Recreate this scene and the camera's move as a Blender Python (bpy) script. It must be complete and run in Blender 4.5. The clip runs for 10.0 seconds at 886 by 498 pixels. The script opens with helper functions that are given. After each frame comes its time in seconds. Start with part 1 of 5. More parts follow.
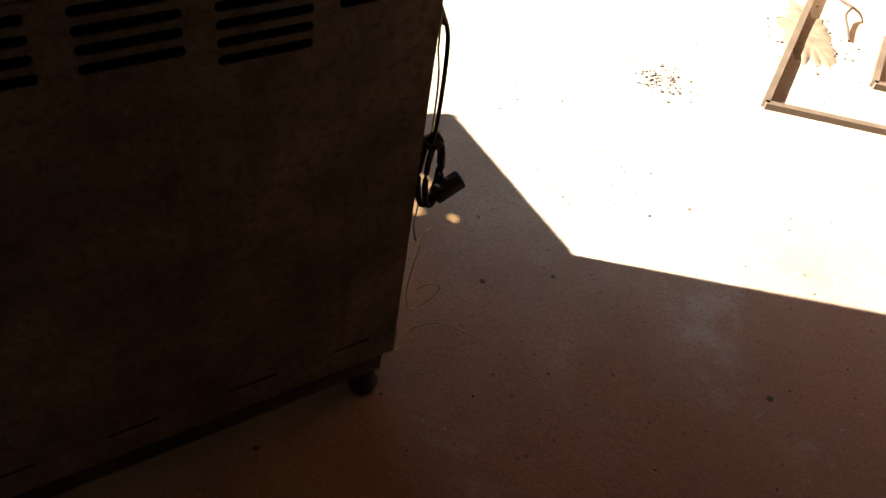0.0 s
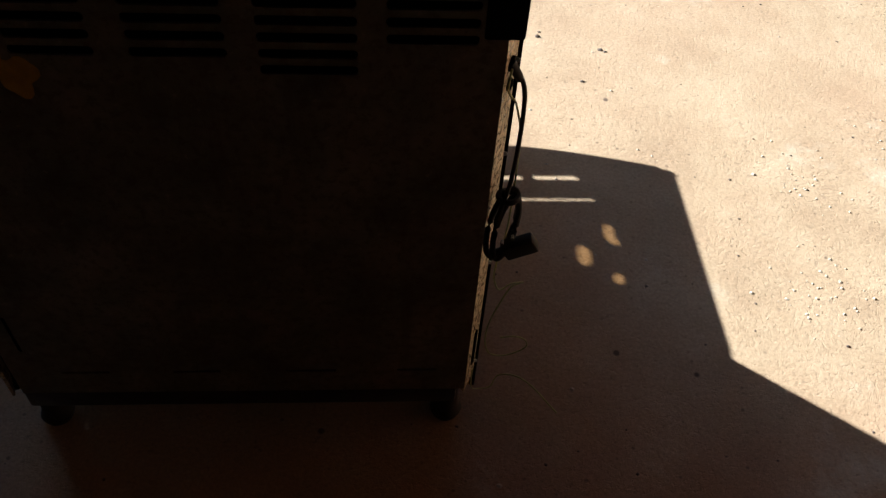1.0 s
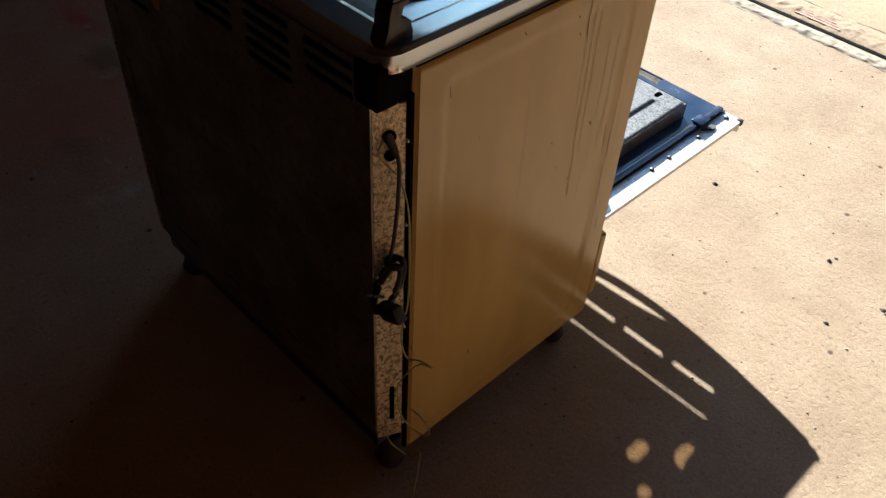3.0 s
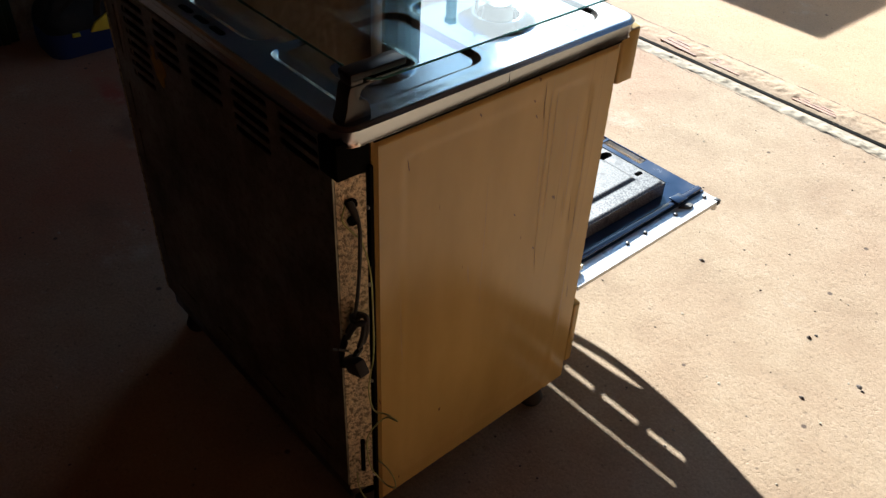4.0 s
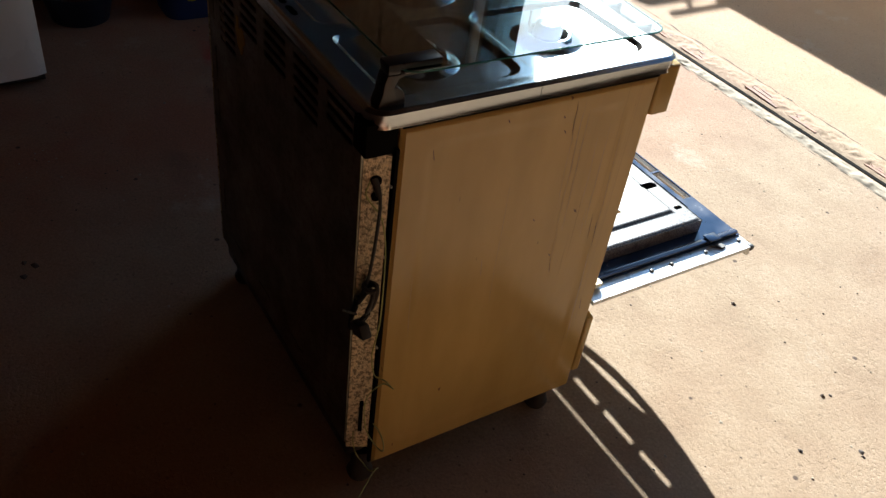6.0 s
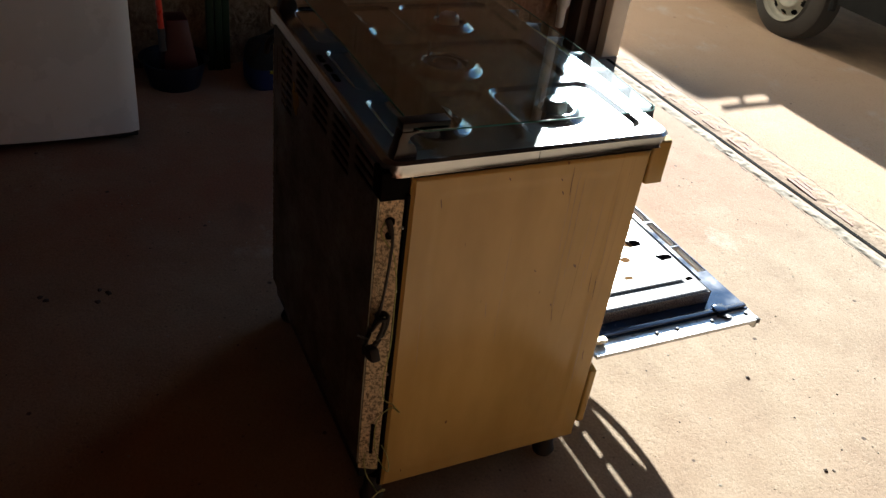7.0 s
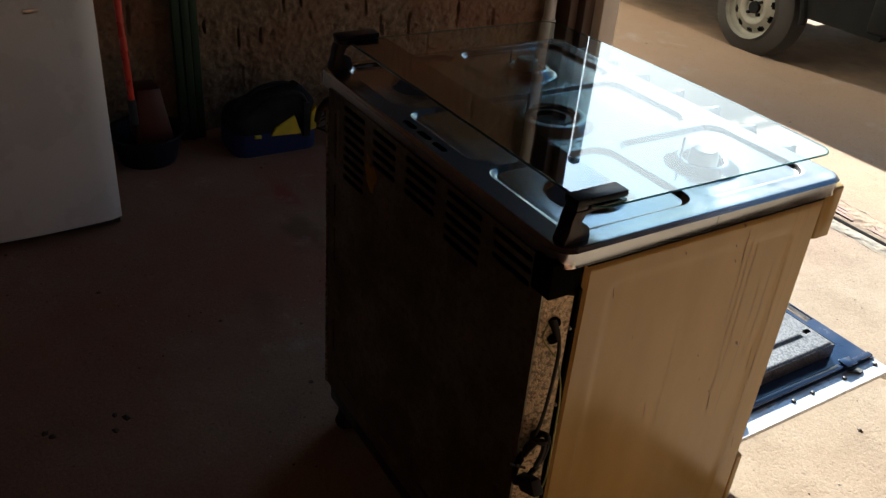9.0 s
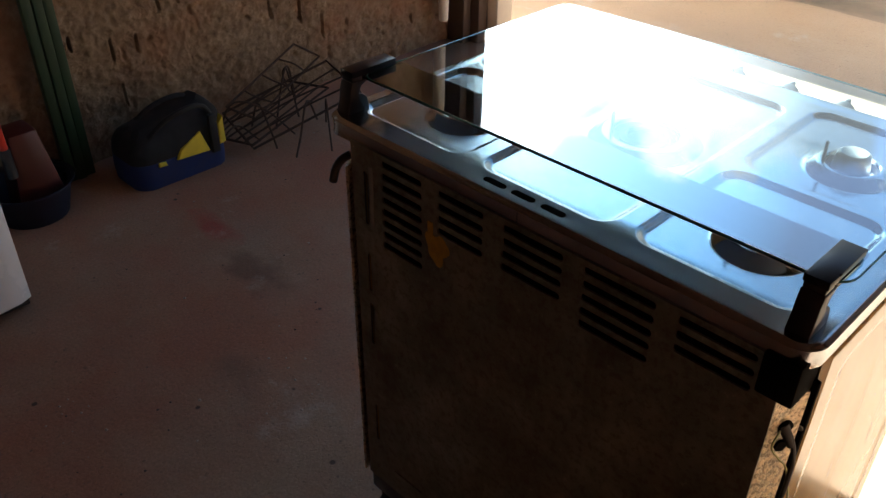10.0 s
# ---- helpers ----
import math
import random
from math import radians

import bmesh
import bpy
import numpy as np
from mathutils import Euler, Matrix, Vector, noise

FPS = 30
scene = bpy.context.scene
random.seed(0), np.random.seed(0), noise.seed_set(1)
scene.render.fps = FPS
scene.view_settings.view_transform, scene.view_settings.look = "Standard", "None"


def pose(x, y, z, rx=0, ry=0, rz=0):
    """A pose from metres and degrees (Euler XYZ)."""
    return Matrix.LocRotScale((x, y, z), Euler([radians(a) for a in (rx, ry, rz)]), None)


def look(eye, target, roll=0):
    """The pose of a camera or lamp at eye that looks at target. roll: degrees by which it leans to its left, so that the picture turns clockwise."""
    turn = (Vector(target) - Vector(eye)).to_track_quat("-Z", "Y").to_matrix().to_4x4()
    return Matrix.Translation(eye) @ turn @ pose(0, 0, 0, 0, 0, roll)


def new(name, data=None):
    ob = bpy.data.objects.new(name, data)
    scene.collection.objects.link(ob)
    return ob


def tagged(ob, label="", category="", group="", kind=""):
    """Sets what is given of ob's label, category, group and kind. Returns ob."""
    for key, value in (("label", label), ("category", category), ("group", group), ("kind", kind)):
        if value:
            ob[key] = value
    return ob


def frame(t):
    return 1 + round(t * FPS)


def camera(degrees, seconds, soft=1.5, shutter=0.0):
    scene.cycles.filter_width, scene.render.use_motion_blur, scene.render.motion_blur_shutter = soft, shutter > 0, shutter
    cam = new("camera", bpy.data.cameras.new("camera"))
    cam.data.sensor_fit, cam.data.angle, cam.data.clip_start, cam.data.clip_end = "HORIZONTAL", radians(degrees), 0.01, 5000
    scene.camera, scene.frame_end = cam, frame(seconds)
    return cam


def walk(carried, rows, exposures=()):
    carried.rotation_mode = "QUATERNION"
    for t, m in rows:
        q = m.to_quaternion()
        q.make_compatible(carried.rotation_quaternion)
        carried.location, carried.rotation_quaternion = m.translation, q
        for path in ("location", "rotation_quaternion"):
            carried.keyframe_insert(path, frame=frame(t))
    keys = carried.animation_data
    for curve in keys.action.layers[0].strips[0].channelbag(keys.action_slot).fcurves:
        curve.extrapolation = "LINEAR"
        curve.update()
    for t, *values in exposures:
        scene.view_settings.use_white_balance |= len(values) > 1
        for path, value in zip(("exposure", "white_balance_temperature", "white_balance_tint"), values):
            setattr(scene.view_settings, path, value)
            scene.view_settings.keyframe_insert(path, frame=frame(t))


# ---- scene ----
cam = camera(55.03, 10.0, soft=1.4)
# seconds, eye x y z, yaw, pitch, lean to the left
PATH = [
    (0, -0.486, -0.668, 1.239, -38.04, -46.20, 10.70),
    (0.2, -0.430, -0.748, 1.247, -29.06, -43.79, 9.02),
    (0.5, -0.333, -0.694, 1.243, -24.98, -47.64, 15.57),
    (0.7, -0.256, -0.689, 1.271, -18.89, -48.31, 12.59),
    (1, -0.146, -0.701, 1.281, -5.81, -48.83, 4.40),
    (1.2, -0.027, -0.755, 1.295, 2.31, -47.14, 1.48),
    (1.5, 0.133, -0.809, 1.295, 10.93, -47.59, 0.47),
    (1.7, 0.194, -0.785, 1.293, 17.79, -45.90, -0.62),
    (2, 0.305, -0.692, 1.265, 16.83, -51.89, 6.09),
    (2.2, 0.334, -0.627, 1.265, 19.33, -50.19, 6.14),
    (2.5, 0.412, -0.573, 1.284, 31.04, -48.77, 2.82),
    (2.7, 0.493, -0.542, 1.309, 38.26, -46.87, 3.76),
    (3.8, 0.717, -0.491, 1.392, 48.31, -39.56, 2.38),
    (4, 0.726, -0.494, 1.399, 47.41, -38.93, 2.70),
    (4.5, 0.742, -0.502, 1.418, 48.89, -37.02, 2.13),
    (5, 0.727, -0.524, 1.441, 48.28, -38.88, 2.54),
    (5.2, 0.715, -0.549, 1.439, 48.01, -38.68, 2.86),
    (6.3, 0.971, -0.450, 1.465, 57.60, -38.11, 9.80),
    (6.5, 1.035, -0.444, 1.497, 60.73, -35.14, 8.22),
    (7, 1.093, -0.471, 1.517, 61.57, -33.90, 7.85),
    (7.5, 1.098, -0.475, 1.506, 63.11, -34.52, 6.42),
    (8, 1.033, -0.498, 1.459, 60.40, -29.17, 4.06),
    (8.3, 0.929, -0.520, 1.403, 55.22, -30.24, 0.73),
    (8.5, 0.893, -0.570, 1.389, 46.34, -29.21, -0.12),
    (8.7, 0.844, -0.599, 1.411, 50.37, -30.90, -0.17),
    (9, 0.676, -0.629, 1.402, 56.31, -30.80, 4.94),
    (9.2, 0.565, -0.637, 1.391, 55.77, -32.36, 3.63),
    (9.5, 0.365, -0.590, 1.399, 58.42, -35.08, -3.96),
    (9.8, 0.259, -0.631, 1.403, 52.09, -33.54, 0.15),
    (10, 0.175, -0.679, 1.398, 44.87, -34.36, 0.44),
]
EXPOSURES = [(0.0, 3.45, 6500, 10), (0.2, 2.95, 6500, 10), (0.5, 2.35, 6500, 10), (1.0, 2.2, 6500, 10), (2.0, 2.35, 6500, 10), (2.5, 2.12, 6500, 10), (4.0, 2.0, 6500, 10), (4.5, 1.93, 6500, 10), (7.5, 2.03, 6500, 10), (8.5, 2.05, 6500, 10), (9.0, 1.95, 6500, 10), (9.5, 3.3, 6500, 10), (10.0, 3.5, 6500, 10)]
walk(cam, [(t, pose(x, y, z, 0, 0, yaw) @ pose(0, 0, 0, 90 + pitch) @ pose(0, 0, 0, 0, 0, lean)) for t, x, y, z, yaw, pitch, lean in PATH], EXPOSURES)

# ---- daylight: a low sun through the open gate ----
SUN_WAY = Vector((1.69, -1.32, -1.0)).normalized()
ELEVATION = math.asin(-SUN_WAY.z)
world = bpy.data.worlds.new("world")
scene.world = world
world.use_nodes = True
wn = world.node_tree
sky = wn.nodes.new("ShaderNodeTexSky")
sky.sky_type, sky.sun_disc = "NISHITA", False
sky.dust_density, sky.air_density, sky.ozone_density = 1.0, 0.6, 2.0
sky.sun_elevation, sky.sun_rotation = ELEVATION, math.atan2(-SUN_WAY.x, -SUN_WAY.y)
# broken white cloud, thicker towards the horizon
where = wn.nodes.new("ShaderNodeTexCoord")
split = wn.nodes.new("ShaderNodeSeparateXYZ")
puffs = wn.nodes.new("ShaderNodeTexNoise")
cover = wn.nodes.new("ShaderNodeMath")
cover.operation = "MULTIPLY_ADD"
edge = wn.nodes.new("ShaderNodeMapRange")
cloudy = wn.nodes.new("ShaderNodeMix")
cloudy.data_type = "RGBA"
puffs.inputs["Scale"].default_value, puffs.inputs["Detail"].default_value, puffs.inputs["Roughness"].default_value = 5.0, 5.0, 0.55
cover.inputs[1].default_value = -3.0
edge.inputs["From Min"].default_value, edge.inputs["From Max"].default_value, edge.inputs["To Max"].default_value = -0.77, -0.71, 0.92
# clouds are brightest round the sun
facing = wn.nodes.new("ShaderNodeVectorMath")
facing.operation = "DOT_PRODUCT"
facing.inputs[1].default_value = -SUN_WAY
glare = wn.nodes.new("ShaderNodeMapRange")
glare.inputs["From Min"].default_value, glare.inputs["From Max"].default_value = 0.865, 0.985
glare.inputs["To Min"].default_value, glare.inputs["To Max"].default_value = 0.10, 1.0
white = wn.nodes.new("ShaderNodeMix")
white.data_type, white.blend_type = "RGBA", "MULTIPLY"
white.inputs["Factor"].default_value = 1.0
white.inputs["A"].default_value = (22.0, 25.3, 26.0, 1)
wn.links.new(where.outputs["Generated"], facing.inputs[0])
wn.links.new(facing.outputs["Value"], glare.inputs["Value"])
wn.links.new(glare.outputs[0], white.inputs["B"])
wn.links.new(white.outputs["Result"], cloudy.inputs["B"])
wn.links.new(where.outputs["Generated"], split.inputs[0])
wn.links.new(where.outputs["Generated"], puffs.inputs["Vector"])
wn.links.new(split.outputs["Z"], cover.inputs[0])
wn.links.new(puffs.outputs[0], cover.inputs[2])
wn.links.new(cover.outputs[0], edge.inputs["Value"])
wn.links.new(edge.outputs[0], cloudy.inputs["Factor"])
haze = wn.nodes.new("ShaderNodeMix")
haze.data_type, haze.blend_type = "RGBA", "ADD"
haze.inputs["B"].default_value = (0.8, 8.0, 17.5, 1)
wn.links.new(glare.outputs[0], haze.inputs["Factor"])
wn.links.new(sky.outputs[0], haze.inputs["A"])
wn.links.new(haze.outputs["Result"], cloudy.inputs["A"])
wn.links.new(cloudy.outputs["Result"], wn.nodes["Background"].inputs[0])
wn.nodes["Background"].inputs[1].default_value = 0.030
sun_data = bpy.data.lights.new("sun", "SUN")
sun_data.energy, sun_data.angle, sun_data.color = 5.2, radians(0.55), (0.96, 1.0, 0.975)
sun = new("sun", sun_data)
sun.matrix_world = look((-8, 8, 8), Vector((-8, 8, 8)) + SUN_WAY)

# ---- materials ----


def material(name, base, rough=0.6, metal=0.0, spec=0.5):
    m = bpy.data.materials.new(name)
    m.use_nodes = True
    b = m.node_tree.nodes["Principled BSDF"]
    b.inputs["Base Color"].default_value = (*base, 1)
    b.inputs["Roughness"].default_value = rough
    b.inputs["Metallic"].default_value = metal
    b.inputs["Specular IOR Level"].default_value = spec
    return m, m.node_tree, b


def node(nt, kind, **inputs):
    n = nt.nodes.new(kind)
    for key, value in inputs.items():
        n.inputs[key.replace("_", " ")].default_value = value
    return n


def coords(nt, scale=(1, 1, 1)):
    g = nt.nodes.new("ShaderNodeNewGeometry")
    mp = nt.nodes.new("ShaderNodeMapping")
    mp.inputs["Scale"].default_value = scale
    nt.links.new(g.outputs["Position"], mp.inputs["Vector"])
    return mp.outputs[0]


def noise_of(nt, at, scale, detail=6, rough=0.6):
    n = node(nt, "ShaderNodeTexNoise", Scale=scale, Detail=detail, Roughness=rough)
    nt.links.new(at, n.inputs["Vector"])
    return n.outputs["Fac"]


def ramp(nt, fac, stops):
    r = nt.nodes.new("ShaderNodeValToRGB")
    el = r.color_ramp.elements
    while len(el) < len(stops):
        el.new(0.5)
    for e, (p, c) in zip(el, stops):
        e.position, e.color = p, (*c, 1) if len(c) == 3 else c
    nt.links.new(fac, r.inputs[0])
    return r.outputs[0]


def mix(nt, fac, a, b, kind="MIX"):
    n = nt.nodes.new("ShaderNodeMix")
    n.data_type, n.blend_type = "RGBA", kind
    for src, sock in ((fac, n.inputs[0]), (a, n.inputs[6]), (b, n.inputs[7])):
        if isinstance(src, (int, float)):
            sock.default_value = src
        elif isinstance(src, tuple):
            sock.default_value = (*src, 1)
        else:
            nt.links.new(src, sock)
    return n.outputs[2]


def bump(nt, b, height, strength=0.3, distance=0.004):
    n = node(nt, "ShaderNodeBump", Strength=strength, Distance=distance)
    nt.links.new(height, n.inputs["Height"])
    nt.links.new(n.outputs[0], b.inputs["Normal"])


def grey(v):
    return (v, v, v)


def weathered(name, base, rough, metal=0.0, scale=14.0, spread=0.25, grain=120.0, relief=0.15, rough_spread=0.15, stretch=(1, 1, 1)):
    """A painted, plastic or metal surface with grain and larger uneven patches."""
    m, nt, b = material(name, base, rough, metal)
    at = coords(nt, stretch)
    big = noise_of(nt, at, scale)
    fine = noise_of(nt, at, grain, 3)
    dark = tuple(c * (1 - spread) for c in base)
    light = tuple(min(1, c * (1 + spread * 0.6)) for c in base)
    nt.links.new(ramp(nt, big, [(0.3, dark), (0.7, light)]), b.inputs["Base Color"])
    lo, hi = max(0.02, rough - rough_spread), min(1, rough + rough_spread)
    nt.links.new(ramp(nt, big, [(0.3, grey(lo)), (0.7, grey(hi))]), b.inputs["Roughness"])
    bump(nt, b, fine, relief, 0.001)
    return m


def soft_edge(nt, value, outer, inner, most):
    m = node(nt, "ShaderNodeMapRange")
    m.inputs["From Min"].default_value, m.inputs["From Max"].default_value, m.inputs["To Max"].default_value = outer, inner, most
    nt.links.new(value, m.inputs["Value"])
    return m.outputs[0]


def concrete_floor():
    m, nt, b = material("dusty_concrete", (0.42, 0.33, 0.23), 0.85, spec=0.25)
    at = coords(nt)
    big = noise_of(nt, at, 0.9, 5)
    mid = noise_of(nt, at, 5.0, 8, 0.65)
    fine = noise_of(nt, at, 60.0, 6, 0.7)
    sand = noise_of(nt, at, 140.0, 5, 0.75)
    tone = ramp(nt, mid, [(0.25, (0.236, 0.162, 0.106)), (0.5, (0.298, 0.218, 0.146)), (0.75, (0.348, 0.266, 0.188))])
    red = ramp(nt, big, [(0.45, (0, 0, 0)), (0.70, (0.55, 0.55, 0.55))])
    tone = mix(nt, red, tone, (0.275, 0.172, 0.112))
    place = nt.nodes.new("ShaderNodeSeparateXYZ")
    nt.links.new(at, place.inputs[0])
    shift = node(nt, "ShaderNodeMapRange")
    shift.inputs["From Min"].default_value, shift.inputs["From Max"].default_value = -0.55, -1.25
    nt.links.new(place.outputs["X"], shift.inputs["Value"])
    # red hue of the shade behind the stove, put into the floor colour
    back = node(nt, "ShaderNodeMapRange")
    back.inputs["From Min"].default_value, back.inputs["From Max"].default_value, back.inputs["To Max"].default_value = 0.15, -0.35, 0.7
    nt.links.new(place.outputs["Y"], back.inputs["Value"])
    # part of the red is kept outdoors to warm the shaded ground
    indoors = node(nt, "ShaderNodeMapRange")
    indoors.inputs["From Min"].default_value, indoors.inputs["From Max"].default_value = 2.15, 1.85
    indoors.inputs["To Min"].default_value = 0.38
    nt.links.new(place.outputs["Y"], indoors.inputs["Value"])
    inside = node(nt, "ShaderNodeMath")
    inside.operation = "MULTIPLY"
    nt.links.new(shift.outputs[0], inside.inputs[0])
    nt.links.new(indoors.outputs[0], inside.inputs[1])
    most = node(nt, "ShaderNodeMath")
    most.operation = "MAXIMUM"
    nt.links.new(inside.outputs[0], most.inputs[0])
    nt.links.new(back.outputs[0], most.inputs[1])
    # worn red paint by the wall; behind the stove, the shade's tint
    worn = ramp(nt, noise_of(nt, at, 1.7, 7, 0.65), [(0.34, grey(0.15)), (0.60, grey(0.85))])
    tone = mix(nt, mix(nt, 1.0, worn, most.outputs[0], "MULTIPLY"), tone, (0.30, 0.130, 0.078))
    # lighter, warmer ground outside stands in for light in the shade there
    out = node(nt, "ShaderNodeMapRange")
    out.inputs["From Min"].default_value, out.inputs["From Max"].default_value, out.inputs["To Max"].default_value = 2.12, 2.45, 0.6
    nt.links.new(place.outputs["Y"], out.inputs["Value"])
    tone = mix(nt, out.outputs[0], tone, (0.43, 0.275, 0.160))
    # a smear of red paint and two damp marks near the wall
    ragged = noise_of(nt, at, 11.0, 5, 0.6)
    for cx, cy, rx, ry, colour, most_of in ((-1.84, 0.36, 0.11, 0.045, (0.34, 0.060, 0.045), 0.65), (-1.55, 0.315, 0.13, 0.060, (0.15, 0.085, 0.055), 0.7), (-1.25, 0.05, 0.10, 0.05, (0.17, 0.10, 0.065), 0.5)):
        local = node(nt, "ShaderNodeMapping")
        local.inputs["Location"].default_value = (-cx / rx, -cy / ry, 0)
        local.inputs["Scale"].default_value = (1 / rx, 1 / ry, 0)
        nt.links.new(at, local.inputs["Vector"])
        span = node(nt, "ShaderNodeVectorMath")
        span.operation = "LENGTH"
        nt.links.new(local.outputs[0], span.inputs[0])
        frayed = node(nt, "ShaderNodeMath")
        frayed.operation = "MULTIPLY_ADD"
        frayed.inputs[1].default_value = 2.4
        nt.links.new(ragged, frayed.inputs[0])
        nt.links.new(span.outputs["Value"], frayed.inputs[2])
        tone = mix(nt, soft_edge(nt, frayed.outputs[0], 2.45, 1.6, most_of), tone, colour)
    pale = ramp(nt, noise_of(nt, at, 2.3, 9, 0.72), [(0.58, (0, 0, 0)), (0.68, (0.55, 0.55, 0.55))])
    tone = mix(nt, pale, tone, (0.42, 0.365, 0.295))
    tone = mix(nt, ramp(nt, fine, [(0.30, (0.75, 0.75, 0.75)), (0.42, (0, 0, 0))]), tone, (0.15, 0.105, 0.075))
    v = node(nt, "ShaderNodeTexVoronoi", Scale=7.0, Randomness=1.0)
    nt.links.new(at, v.inputs["Vector"])
    pit = ramp(nt, v.outputs["Distance"], [(0.035, (1, 1, 1)), (0.055, (0, 0, 0))])
    tone = mix(nt, pit, tone, (0.08, 0.055, 0.042))
    v2 = node(nt, "ShaderNodeTexVoronoi", Scale=24.0, Randomness=1.0)
    nt.links.new(at, v2.inputs["Vector"])
    few = ramp(nt, noise_of(nt, at, 3.1, 4), [(0.42, (0, 0, 0)), (0.55, (1, 1, 1))])
    tone = mix(nt, mix(nt, 1.0, ramp(nt, v2.outputs["Distance"], [(0.06, (0.8, 0.8, 0.8)), (0.10, (0, 0, 0))]), few, "MULTIPLY"), tone, (0.13, 0.09, 0.065))
    tone = mix(nt, 0.36, tone, ramp(nt, sand, [(0.30, grey(0.22)), (0.5, grey(0.5)), (0.70, grey(0.80))]), "OVERLAY")
    nt.links.new(tone, b.inputs["Base Color"])
    add = node(nt, "ShaderNodeMath")
    add.operation = "MULTIPLY_ADD"
    nt.links.new(fine, add.inputs[0])
    add.inputs[1].default_value = 0.6
    soft = node(nt, "ShaderNodeMath")
    soft.operation = "MULTIPLY"
    nt.links.new(mid, soft.inputs[0])
    soft.inputs[1].default_value = 0.45
    nt.links.new(soft.outputs[0], add.inputs[2])
    flake = ramp(nt, noise_of(nt, at, 95.0, 3, 0.6), [(0.37, grey(0.0)), (0.43, grey(1.0))])
    few_flakes = ramp(nt, noise_of(nt, at, 4.0, 3), [(0.36, grey(0.10)), (0.62, grey(0.55))])
    chipped = mix(nt, 1.0, flake, few_flakes, "MULTIPLY")
    gritty = node(nt, "ShaderNodeMath")
    gritty.operation = "MULTIPLY_ADD"
    nt.links.new(sand, gritty.inputs[0])
    gritty.inputs[1].default_value = 0.24
    nt.links.new(add.outputs[0], gritty.inputs[2])
    total = node(nt, "ShaderNodeMath")
    total.operation = "ADD"
    nt.links.new(gritty.outputs[0], total.inputs[0])
    nt.links.new(chipped, total.inputs[1])
    bump(nt, b, total.outputs[0], 0.34, 0.008)
    return m


def side_panel_paint():
    """Cream enamel with brown runs of grease and rust, most of them towards the oven."""
    m, nt, b = material("stained_cream_enamel", (0.45, 0.33, 0.19), 0.3, spec=0.40)
    runs = noise_of(nt, coords(nt, (1, 120, 0.5)), 1.2, 3, 0.5)
    runs2 = noise_of(nt, coords(nt, (1, 210, 2.2)), 1.1, 2, 0.5)
    patch = noise_of(nt, coords(nt, (1, 3.2, 1.5)), 2.4, 3)
    cloud = noise_of(nt, coords(nt, (3, 3, 1)), 2.2, 4)
    xyz = nt.nodes.new("ShaderNodeSeparateXYZ")
    nt.links.new(coords(nt), xyz.inputs[0])
    by_oven = ramp(nt, xyz.outputs["Y"], [(0.30, grey(0.06)), (0.37, grey(1.0)), (0.50, grey(0.9)), (0.54, grey(0.1))])
    tone = ramp(nt, cloud, [(0.3, (0.36, 0.236, 0.075)), (0.7, (0.475, 0.320, 0.110))])
    streak = mix(nt, 1.0, ramp(nt, runs, [(0.60, (0, 0, 0)), (0.72, (0.35, 0.35, 0.35))]), by_oven, "MULTIPLY")
    tone = mix(nt, streak, tone, (0.26, 0.155, 0.075))
    thin = mix(nt, 1.0, ramp(nt, runs2, [(0.68, (0, 0, 0)), (0.72, (0.6, 0.6, 0.6))]), mix(nt, 1.0, ramp(nt, patch, [(0.50, (0, 0, 0)), (0.58, (1, 1, 1))]), by_oven, "MULTIPLY"), "MULTIPLY")
    tone = mix(nt, thin, tone, (0.10, 0.055, 0.03))
    spots = ramp(nt, noise_of(nt, coords(nt, (1, 1, 0.35)), 70.0, 2), [(0.74, (0, 0, 0)), (0.78, (0.9, 0.9, 0.9))])
    tone = mix(nt, spots, tone, (0.16, 0.09, 0.05))
    nt.links.new(tone, b.inputs["Base Color"])
    nt.links.new(ramp(nt, cloud, [(0.3, grey(0.17)), (0.7, grey(0.26))]), b.inputs["Roughness"])
    return m


def galvanised():
    m, nt, b = material("galvanised_steel", (0.55, 0.52, 0.46), 0.38, 0.35)
    v = node(nt, "ShaderNodeTexVoronoi", Scale=95.0)
    nt.links.new(coords(nt), v.inputs["Vector"])
    n = ramp(nt, noise_of(nt, coords(nt), 150.0, 4, 0.65), [(0.36, grey(0.0)), (0.62, grey(1.0))])
    nt.links.new(mix(nt, n, mix(nt, 0.6, (0.50, 0.41, 0.27), ramp(nt, v.outputs["Distance"], [(0.10, grey(1.0)), (0.60, grey(0.40))]), "MULTIPLY"), (0.80, 0.68, 0.46)), b.inputs["Base Color"])
    nt.links.new(ramp(nt, n, [(0.35, grey(0.25)), (0.65, grey(0.6))]), b.inputs["Roughness"])
    bump(nt, b, n, 0.6, 0.0015)
    return m


